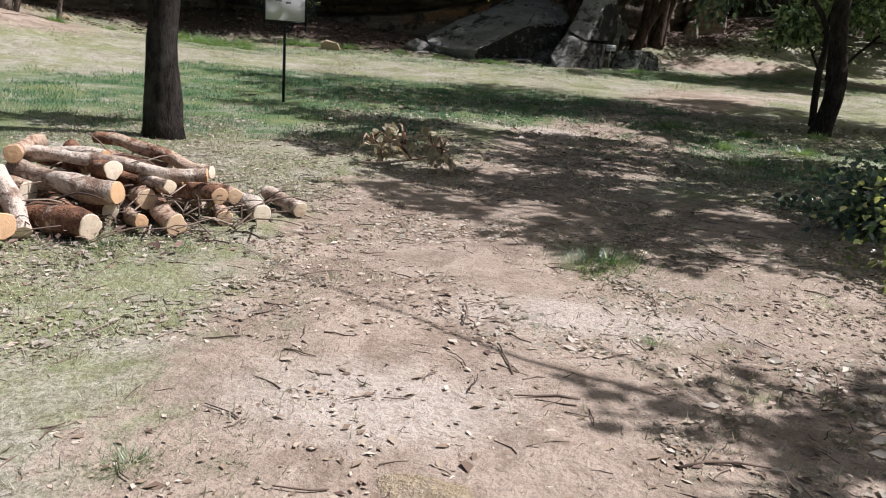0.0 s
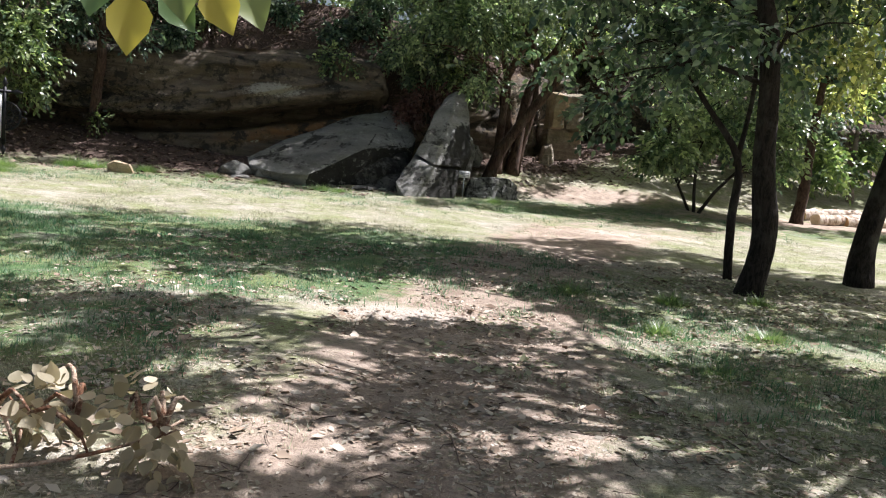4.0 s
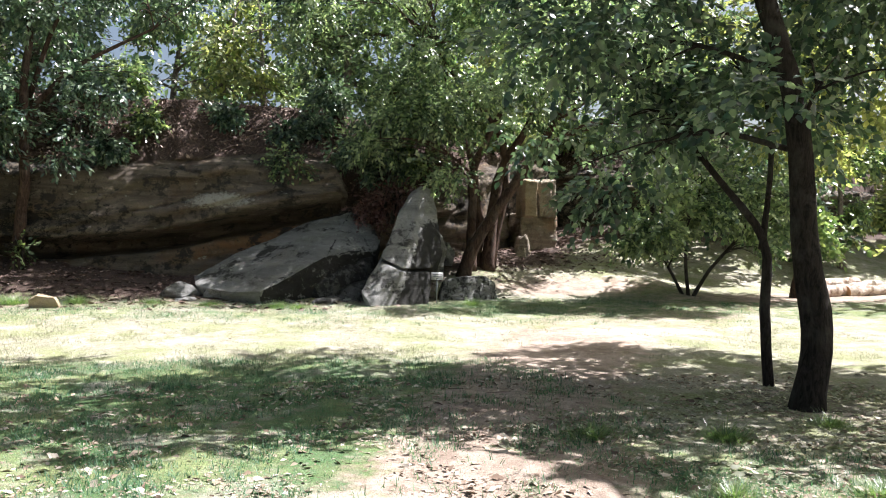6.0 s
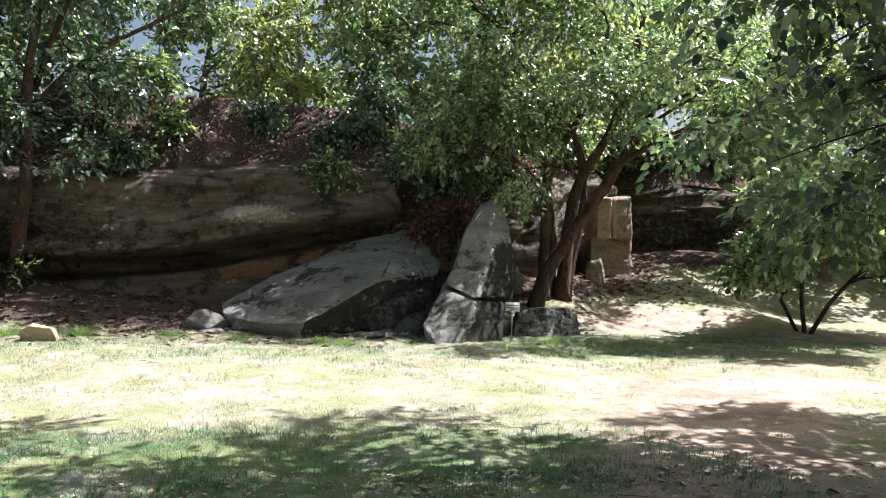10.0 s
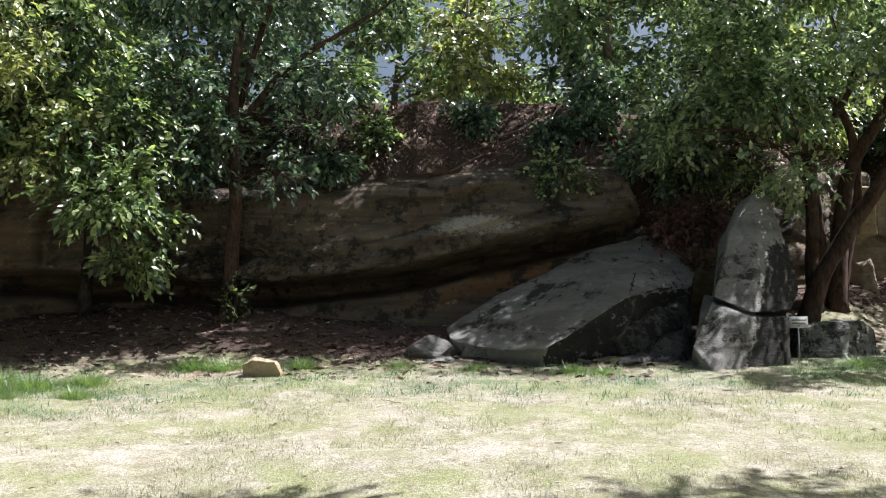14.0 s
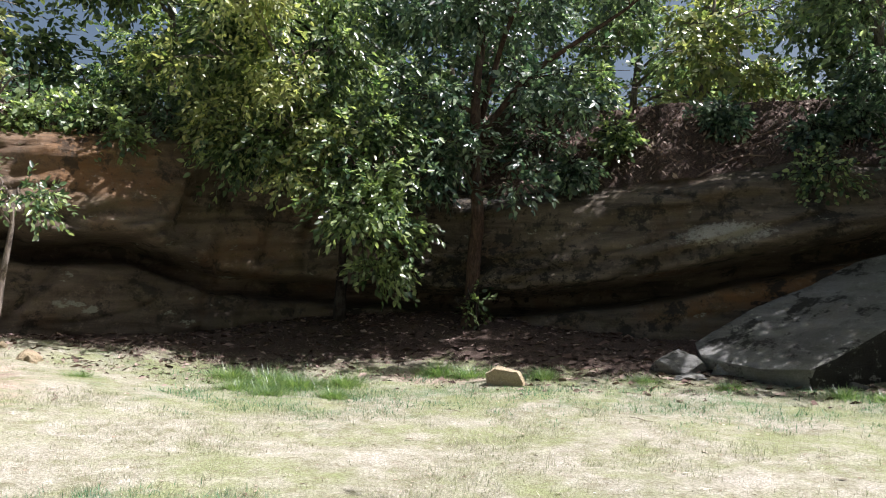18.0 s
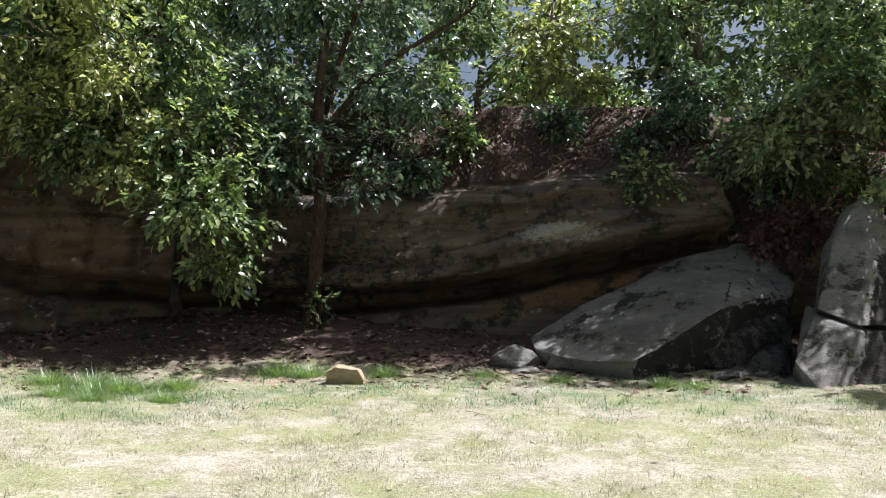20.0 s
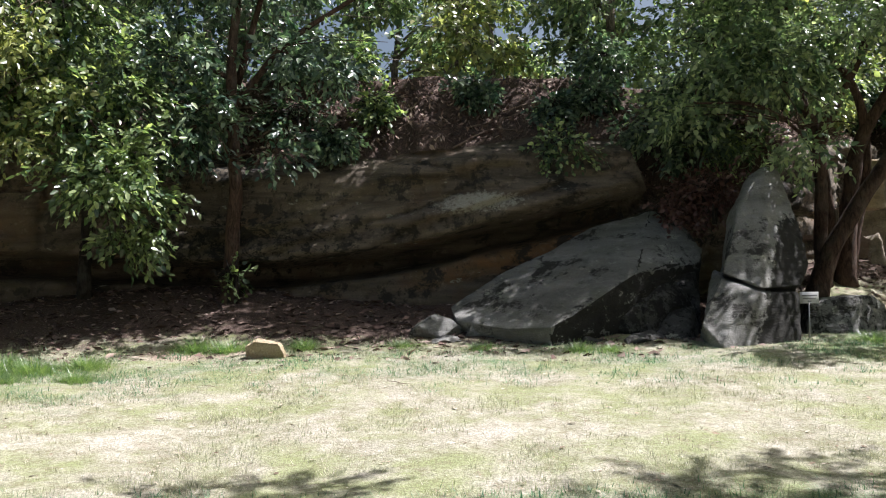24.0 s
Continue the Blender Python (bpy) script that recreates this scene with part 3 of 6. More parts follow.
# the great fallen slab: its upper face tilts towards the lawn
SLAB = [(-1.15, 27.9, 0.95), (-0.27, 28.4, 1.44), (0.95, 28.8, 1.98), (1.63, 29.0, 2.35), (2.91, 29.2, 2.75), (3.44, 28.8, 2.36), (3.62, 28.3, 1.92), (3.51, 28.0, 1.65), (2.75, 27.5, 1.66), (2.1, 27.0, 1.5), (1.7, 26.8, 1.28), (0.9, 26.4, 0.82), (0.53, 26.25, 0.66), (-0.16, 26.6, 0.62), (-1.0, 27.3, 0.72),
        (-0.9, 28.2, 0.1), (-0.1, 26.85, 0.1), (0.62, 26.45, 0.1), (1.75, 27.05, 0.1), (2.7, 27.75, 0.1), (3.45, 28.25, 0.1), (3.3, 29.1, 0.3), (1.0, 28.8, 0.2)]
# steep and downward faces right of x 0.55 are mottled darker
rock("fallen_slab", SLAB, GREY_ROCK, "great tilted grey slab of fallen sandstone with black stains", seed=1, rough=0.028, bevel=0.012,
     dark_mottle=lambda c, n: 0.72 * (n.z < 0.45) * (c.x > 0.55) + 0.04)
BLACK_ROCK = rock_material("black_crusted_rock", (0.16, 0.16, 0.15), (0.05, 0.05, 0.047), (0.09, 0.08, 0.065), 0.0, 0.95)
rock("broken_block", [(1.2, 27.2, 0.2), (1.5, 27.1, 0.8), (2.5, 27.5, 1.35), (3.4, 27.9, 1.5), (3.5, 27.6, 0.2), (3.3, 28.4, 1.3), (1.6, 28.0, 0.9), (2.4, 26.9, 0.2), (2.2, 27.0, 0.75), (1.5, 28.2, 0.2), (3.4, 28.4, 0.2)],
     BLACK_ROCK, "dark broken block lying under the tilted slab", seed=8, rough=0.06, bevel=0.02, dark_mottle=lambda c, n: 0.55)
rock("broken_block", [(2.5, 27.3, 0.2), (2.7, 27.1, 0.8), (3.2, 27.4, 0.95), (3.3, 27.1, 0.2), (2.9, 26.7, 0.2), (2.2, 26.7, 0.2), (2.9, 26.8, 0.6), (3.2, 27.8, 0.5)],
     BLACK_ROCK, "dark broken block wedged beside the standing rock", seed=9, rough=0.06, bevel=0.02, dark_mottle=lambda c, n: 0.4)
PILLAR_LOW = [(2.85, 25.8, 0.71), (3.03, 25.45, 0.42), (2.95, 25.6, 0.1), (3.3, 25.4, 0.1), (4.5, 26.15, 0.1), (4.55, 26.2, 0.6), (3.37, 26.4, 1.43), (3.8, 26.0, 1.14), (4.67, 26.5, 1.13), (3.6, 27.5, 1.5), (4.8, 27.6, 1.2), (3.2, 27.2, 0.1), (4.8, 27.6, 0.1)]
PILLAR_HIGH = [(3.39, 26.4, 1.5), (3.86, 26.02, 1.23), (4.72, 26.5, 1.24), (3.97, 27.2, 2.59), (4.3, 26.95, 2.45), (4.62, 26.9, 2.2), (5.03, 27.1, 2.06), (5.06, 27.0, 1.6), (4.42, 27.9, 3.22), (4.62, 27.75, 3.36), (4.91, 27.8, 3.3), (5.04, 27.7, 2.74), (4.9, 28.6, 3.0), (5.2, 28.4, 2.2), (4.2, 28.4, 2.6), (3.8, 27.9, 1.2), (5.1, 28.2, 0.9)]
pillar = thing("standing_rock", (3.9, 26.6, 0.4), "tall pointed grey rock leaning back, split across", "rock")
# both blocks turn darker right of a leaning line, less so near the tip
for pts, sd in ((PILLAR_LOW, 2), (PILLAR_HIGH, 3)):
    block = rock("block", pts, GREY_ROCK, "", "", seed=sd, rough=0.035, bevel=0.015, dark_mottle=lambda c, n: 0.9 * float(smooth01((c.x - 3.25 - 0.45 * c.z) / 0.5)) * float(smooth01((3.0 - c.z) / 1.0)) + 0.08)
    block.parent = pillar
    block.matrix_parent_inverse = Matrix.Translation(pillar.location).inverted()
rock("low_boulder", [(5.0, 27.0, 0.2), (5.15, 27.2, 0.92), (5.9, 27.1, 1.02), (6.35, 27.4, 1.04), (6.68, 27.6, 0.86), (6.8, 27.5, 0.3), (6.0, 28.2, 1.0), (5.4, 28.2, 0.95), (6.3, 28.3, 0.2), (5.1, 28.2, 0.2), (5.7, 26.9, 0.3)],
     GREY_ROCK, "low dark grey boulder beside the standing rock", seed=4, rough=0.035, bevel=0.02, dark_mottle=lambda c, n: 0.5)
zs = gz(-3.96, 25.4) - 0.05
rock("yellow_stone", [(-4.26, 25.25, zs), (-4.25, 25.25, zs + 0.24), (-4.1, 25.2, zs + 0.33), (-3.74, 25.26, zs + 0.28), (-3.62, 25.35, zs), (-3.65, 25.3, zs + 0.1), (-4.12, 25.55, zs + 0.36), (-3.78, 25.6, zs + 0.25), (-4.22, 25.65, zs), (-3.7, 25.65, zs)],
     PALE_ROCK, "small squarish yellow stone on the grass edge", seed=5, rough=0.035, bevel=0.006, cuts=4)


def small_rock(x, y, sx, sy, h, material, label, seed, turn=0.0):
    rnd = random.Random(seed)
    z = gz(x, y)
    pts = []
    for k in range(11):
        a = 2 * math.pi * k / 11 + rnd.uniform(-0.2, 0.2)
        lvl = (0.0, 0.55, 0.95)[k % 3]
        r = (1.0, 0.95, 0.6)[k % 3]
        u, v = sx * r * math.cos(a), sy * r * math.sin(a)
        pts.append((x + u * math.cos(turn) - v * math.sin(turn), y + u * math.sin(turn) + v * math.cos(turn), z - 0.06 + (h + 0.06) * lvl * rnd.uniform(0.85, 1.1)))
    return rock("small_rock", pts, material, label, "rock", "small rocks at the foot of the cliff", seed=seed, rough=0.05, bevel=0.012, cuts=3)


for args in ((-1.35, 27.3, 0.55, 0.35, 0.30, 11), (-0.7, 27.2, 0.22, 0.18, 0.25, 12), (-1.1, 26.9, 0.45, 0.25, 0.1, 13), (5.7, 30.0, 0.5, 0.4, 0.7, 17), (5.3, 29.2, 0.35, 0.4, 1.3, 18)):
    small_rock(*args[:5], GREY_ROCK, "grey sandstone fragment half sunk in the soil", args[5], 0.3 * args[5])
for args in ((2.1, 26.6, 0.6, 0.3, 0.14, 14), (1.25, 26.5, 0.3, 0.2, 0.1, 16)):
    small_rock(*args[:5], BLACK_ROCK, "dark sandstone fragment half sunk in the soil", args[5], 0.3 * args[5])
for k in range(9):
    small_rock(-10.9 - 0.33 * k + 0.2 * (k % 3), 23.0 + 0.12 * (k % 4), 0.16 + 0.05 * (k % 3), 0.12, 0.12, PALE_ROCK, "pale broken stone at the foot of the cliff", 30 + k, k)


# ---- trees ----
LEAF = np.array([(0, 0, 0), (0.24, 0.42, 0.05), (0, 1, -0.08), (-0.24, 0.42, 0.05)])
LEAF_FACES = [(0, 1, 2), (0, 2, 3)]
BROAD = np.array([(0, 0, 0.02), (0.25, 0.27, 0.06), (0.2, 0.64, 0.05), (0, 1, -0.07), (-0.2, 0.64, 0.05), (-0.25, 0.27, 0.06)])
BROAD_FACES = [(0, 1, 2, 3), (0, 3, 4, 5)]


OVATE = np.array([(0, 0, 0), (0.17, 0.12, 0.03), (0.27, 0.34, 0.05), (0.24, 0.6, 0.04), (0.1, 0.85, 0.0), (0, 1, -0.05), (-0.1, 0.85, 0.0), (-0.24, 0.6, 0.04), (-0.27, 0.34, 0.05), (-0.17, 0.12, 0.03), (0, 0.5, -0.02)])
OVATE_FACES = [(0, 1, 2, 10), (10, 2, 3, 4), (10, 4, 5), (10, 5, 6), (10, 6, 7, 8), (0, 10, 8, 9)]


def sprays(rng, blobs, count, per, reach, size, droop=0.35):
    """Leaf places and turns: sprays of leaves along short twigs that fill the blobs, denser towards their outside."""
    vol = np.array([b[3] * b[4] * b[5] for b in blobs]) ** 0.8
    clumps = max(3 * len(blobs), count // 34)
    which = rng.choice(len(blobs), clumps, p=vol / vol.sum())
    c = np.array([b[:3] for b in blobs])[which]
    r = np.array([b[3:6] for b in blobs])[which]
    d = rng.normal(size=(clumps, 3))
    d /= np.linalg.norm(d, axis=1, keepdims=True)
    rad = rng.uniform(0.1, 1, (clumps, 1)) ** 0.5 * (1 + 0.25 * rng.normal(size=(clumps, 1)).clip(-1.5, 1.5))
    pick = rng.integers(0, clumps, count)
    spread = np.minimum(0.28, 0.33 * r.min(axis=1))[pick][:, None]
    around = rng.normal(size=(count, 3))
    base = (c + d * r * rad)[pick] + around * spread * np.array([1.2, 1.2, 0.7])
    out = d[pick] * np.array([0.6, 0.6, 0.3]) + around * 0.6 + rng.normal(size=(count, 3)) * 0.35 + np.array([0, 0, -droop])
    out /= np.linalg.norm(out, axis=1, keepdims=True)
    lie = d[pick] * np.array([0.35, 0.35, 0.2]) + rng.normal(size=(count, 3)) * 0.42 + np.array([0.05, -0.2, 0.75])
    across = np.cross(out, lie)
    across /= np.linalg.norm(across, axis=1, keepdims=True) + 1e-9
    s = (np.arange(per) + 0.5) / per
    hand = np.where(np.arange(per) % 2 == 0, 1.0, -1.0) * (0.9 - 0.6 * s)
    at = base[:, None] + out[:, None] * (s[None, :, None] * reach) - np.array([0, 0, 1]) * (s ** 2 * reach * 0.3)[None, :, None]
    at = at.reshape(-1, 3) + rng.normal(size=(count * per, 3)) * 0.02
    f = (out[:, None] * 0.7 + across[:, None] * hand[None, :, None]).reshape(-1, 3) + rng.normal(size=(count * per, 3)) * 0.3 + np.array([0, 0, -0.2])
    up = np.repeat(lie, per, 0) + rng.normal(size=(count * per, 3)) * 0.3
    return at, turns(f, up), size * rng.uniform(0.65, 1.3, (count * per, 1))


def tree(name, label, stems, blobs, bark, leaf, leaves, leaf_size=0.115, seed=0, per=9, reach=0.42, group="", category="tree", limb_r=0.05, width=1.0, sides=10, shape=None):
    """stems: lists of points with a radius at the foot; limbs run from the nearest stem to each blob of the crown."""
    rng, rnd = np.random.default_rng(seed), random.Random(seed)
    foot = Vector(stems[0][0][0])
    t = thing(name, foot, label, category, group)
    axes = []
    for k, (pts, r0, r1) in enumerate(stems):
        p = curve_points(pts, 0.22)
        n = len(p)
        rad = [(r0 + (r1 - r0) * i / (n - 1)) * (1 + 0.28 * math.exp(-i * 0.9) * (r0 > 0.09)) for i in range(n)]
        p = [q + Vector((noise.noise(q * 0.8 + Vector((seed, k, 0))), noise.noise(q * 0.8 + Vector((0, seed, k))), 0)) * 0.06 * min(1, i / 4) for i, q in enumerate(p)]
        link_mesh("trunk" if k == 0 else "stem", *tube(p, rad, sides, 0.22, seed + k), bark, t)
        axes += [(q, rad[i]) for i, q in enumerate(p) if i > n * 0.3]
    for b in blobs:
        c = Vector(b[:3])
        q, r = min(axes, key=lambda a: (a[0] - c).length + 0.9 * max(0, a[0].z - c.z + 0.4))
        mid = q.lerp(c, 0.5) + Vector((rnd.uniform(-0.2, 0.2), rnd.uniform(-0.2, 0.2), 0.12 * (c - q).length))
        p = curve_points([q, mid, c], 0.3)
        r = min(r * 0.6, limb_r + 0.005 * (c - q).length)
        v, f = tube(p, [r + (0.012 - r) * i / (len(p) - 1) for i in range(len(p))], 7, 0.2, seed)
        for _ in range(5):
            s = p[rnd.randrange(len(p) // 3, len(p))]
            e = c + Vector((rnd.gauss(0, 0.6) * b[3], rnd.gauss(0, 0.6) * b[4], rnd.gauss(0, 0.55) * b[5]))
            tw = curve_points([s, s.lerp(e, 0.5) + Vector((0, 0, 0.1)), e], 0.4)
            v2, f2 = tube(tw, [0.018 - 0.012 * i / (len(tw) - 1) for i in range(len(tw))], 5)
            f += [tuple(a + len(v) for a in g) for g in f2]
            v += v2
        link_mesh("limb", v, f, bark, t)
    if leaves > 3000:
        leaves, leaf_size = int(leaves * 0.62), leaf_size * 1.2
    at, turn, size = sprays(rng, blobs, leaves // per, per, reach, leaf_size)
    outline, faces = (BROAD, BROAD_FACES) if shape is None else shape
    many("crown", outline * np.array([width, 1, 1]), faces, at, turn, size, leaf, t)
    return t


def on(x, y, dz=-0.08):
    return (x, y, gz(x, y) + dz)


# the twin trees beside the path
tree("tree", "slender tree with dark bark leaning over the path", [([on(6.65, 14.75), (6.78, 14.75, 0.9), (6.66, 14.85, 2.0), (6.58, 14.9, 3.4), (6.2, 15.2, 5.2), (6.0, 15.6, 7.5), (5.8, 16.2, 9.4)], 0.17, 0.05)],
     [(5, 16.8, 4.3, 1.7, 1.5, 1.2), (7.69, 14.59, 5.4, 0.9, 0.8, 0.7), (3.12, 15.38, 6.4, 1, 0.7, 0.6), (8.08, 15.61, 5.2, 1.8, 1.6, 1.3), (6.03, 16.85, 6.6, 2.2, 1.8, 1.4), (3.44, 15.83, 6.8, 1.8, 1.6, 1.2), (4.86, 17.76, 7.4, 2.2, 1.5, 1.1), (7.29, 17.85, 8.4, 2.2, 1.6, 1.1), (3.31, 17.21, 8.8, 2, 1.4, 1), (5.13, 16.14, 9.4, 1.8, 1.3, 0.9), (4.21, 19.76, 8.8, 1.6, 0.8, 0.6), (7.73, 20.09, 9.4, 1.6, 0.9, 0.6), (2.02, 18.91, 9.2, 1.3, 0.7, 0.5), (6.6, 14.5, 3.6, 0.9, 0.7, 0.6), (5.7, 17.3, 3, 0.8, 0.7, 0.8)],
     BARK_DARK, LEAF_DARK, 46000, 0.105, 21, width=1.2, limb_r=0.028)
tree("tree", "thin forked young tree beside a larger trunk", [([on(7.1, 16.1), (7.05, 16.1, 1.0), (7.0, 16.15, 1.9), (6.5, 16.4, 2.7), (6.1, 16.6, 3.4)], 0.075, 0.035), ([(7.0, 16.15, 1.8), (7.2, 16.3, 2.6), (7.3, 16.5, 3.8)], 0.045, 0.025)],
     [(6.0, 16.8, 3.6, 0.8, 0.7, 0.6), (7.3, 16.6, 4.0, 0.9, 0.8, 0.7)], BARK_DARK, LEAF_DARK, 4500, 0.11, 22, limb_r=0.02, width=1.2)
tree("tree", "dark-barked tree on dry grass", [([on(9.55, 16.3), (9.6, 16.3, 1.0), (9.8, 16.2, 2.4), (9.9, 16.0, 4.5), (9.7, 16.0, 7.0)], 0.2, 0.06)],
     [(9.6, 14.87, 5.6, 2.3, 2, 1.5), (11.41, 16.32, 6, 2, 2, 1.4), (8.84, 16.83, 6.8, 2.2, 1.8, 1.4), (10.85, 13.79, 7.2, 1.2, 0.8, 0.7), (10.4, 18.2, 4.6, 1.4, 1.2, 0.9), (12.26, 16.96, 7.4, 1.8, 1.1, 0.9), (13.63, 15.85, 6.6, 1.6, 1.2, 0.9), (12.89, 18.07, 8.2, 2, 1.5, 1), (10.91, 19.18, 9, 2, 1.4, 0.9), (8.84, 18.23, 6.8, 1.7, 0.9, 0.6), (10.86, 19.96, 7.4, 1.7, 0.9, 0.6), (10.69, 20.37, 8.2, 1.3, 0.8, 0.6), (11.68, 21.1, 8, 1.2, 0.7, 0.5)], BARK_DARK, LEAF_YELLOW, 32000, 0.115, 23, width=1.3)
tree("tree", "dark straight trunk behind a pile of cut logs", [([on(-3.22, 8.9), (-3.24, 8.92, 0.8), (-3.2, 8.95, 1.5), (-3.12, 9.0, 3.0), (-3.1, 9.2, 5.5)], 0.195, 0.1)],
     [(-2.98, 8.08, 6.4, 1.5, 1.2, 1), (-1.32, 9.94, 5, 0.9, 0.4, 0.4), (-2.4, 9.57, 5.6, 0.8, 0.4, 0.4)], BARK_DARK, LEAF_YELLOW, 6000, 0.13, 24, width=1.7)
# trees beside the path that shade it
tree("tree", "broad tree that shades the trodden path", [([on(9.0, 9.6), (8.9, 9.6, 2.5), (8.4, 9.6, 4.6), (7.6, 9.8, 7)], 0.22, 0.08)],
     [(gx + 0.66 * z, gy + 0.14 * z, z, rx, ry, 0.38) for gx, gy, z, rx, ry in (
         (1.5, 6.0, 6.2, 1.2, 0.5), (3.1, 5.9, 6.0, 1.2, 0.55), (0.5, 6.45, 6.4, 0.8, 0.4), (4.6, 6.2, 6.3, 0.9, 0.5), (-0.3, 7.7, 6.0, 0.8, 0.3), (1.0, 7.8, 6.3, 1.0, 0.4), (2.7, 7.8, 6.6, 1.0, 0.35), (4.3, 7.8, 6.0, 0.9, 0.5),
         (0.3, 7.0, 6.8, 0.7, 0.25), (3.6, 7.0, 6.2, 0.6, 0.2), (-1.2, 9.6, 6.6, 0.9, 0.5), (0.3, 9.5, 6.2, 1.0, 0.55), (1.8, 9.7, 5.9, 1.0, 0.5), (3.4, 9.8, 6.3, 1.1, 0.6), (-0.6, 10.7, 6.7, 1.0, 0.55), (1.0, 10.7, 6.1, 1.1, 0.6),
         (2.6, 10.9, 6.4, 1.0, 0.55), (4.2, 10.9, 6.0, 0.9, 0.55), (5.0, 10.1, 6.3, 0.9, 0.5), (5.4, 8.7, 6.5, 0.9, 0.5), (4.6, 9.2, 6.1, 0.9, 0.4), (4.2, 8.5, 6.4, 0.6, 0.3), (3.5, 9.2, 6.0, 0.6, 0.25), (5.8, 8.0, 6.2, 0.8, 0.4), (2.9, 12.2, 6.3, 0.8, 0.35), (3.4, 13.1, 6.6, 0.6, 0.3), (-2.0, 11.8, 7.0, 0.8, 0.3), (-0.3, 11.7, 6.5, 0.6, 0.2), (3.6, 11.9, 6.2, 0.6, 0.25), (-1.3, 12.7, 7.0, 0.7, 0.25), (-2.8, 13.0, 7.2, 0.7, 0.3), (-0.5, 12.2, 6.6, 0.6, 0.2), (6.0, 6.2, 6.4, 1.2, 0.7), (7.4, 8.4, 6.5, 1.3, 0.8), (5.8, 9.4, 6.6, 0.9, 0.4))], BARK_DARK, LEAF_MID, 46000, 0.13, 25, width=1.4, shape=(LEAF, LEAF_FACES))
tree("tree", "thinly leaved tree beside the start of the path", [([on(6.3, 1.5), (6.2, 1.6, 2.2), (6.0, 1.8, 4.0), (5.9, 2.0, 6.4)], 0.16, 0.04), ([(6.1, 1.7, 2.4), (4.7, 2.8, 3.2), (3.2, 3.7, 3.6), (2.9, 4.2, 4.2), (2.0, 5.6, 5.0)], 0.03, 0.008), ([(6.0, 1.8, 3.0), (4.8, 2.2, 4.2), (3.9, 2.3, 5.0), (3.0, 2.6, 5.6)], 0.05, 0.015), ([(4.7, 2.8, 3.2), (4.4, 3.4, 4.4), (4.2, 4.4, 5.2)], 0.03, 0.012)],
     [(4.25, 2.5, 4.4, 0.5, 0.4, 0.3), (5.8, 2.97, 5.6, 0.8, 0.6, 0.4), (4.76, 1.58, 4.6, 0.6, 0.4, 0.3), (6.41, 1.72, 6, 1, 0.8, 0.5), (5.38, 3.41, 5.2, 0.9, 0.5, 0.4), (6.17, 3.04, 5, 0.8, 0.5, 0.4), (5.56, 2.68, 4.6, 0.6, 0.4, 0.3), (4.97, 3.26, 4.8, 0.8, 0.5, 0.35), (6.11, 3.62, 6, 0.9, 0.6, 0.4), (6.82, 2.9, 6.2, 0.9, 0.6, 0.4), (4.26, 3.19, 4.5, 0.35, 0.14, 0.1), (4.76, 3.07, 4.7, 0.25, 0.35, 0.1), (4.49, 3.69, 5.4, 0.4, 0.12, 0.1), (5.08, 2.83, 5, 0.4, 0.3, 0.15)], BARK_DARK, LEAF_MID, 5600, 0.13, 26, width=1.5, limb_r=0.025)
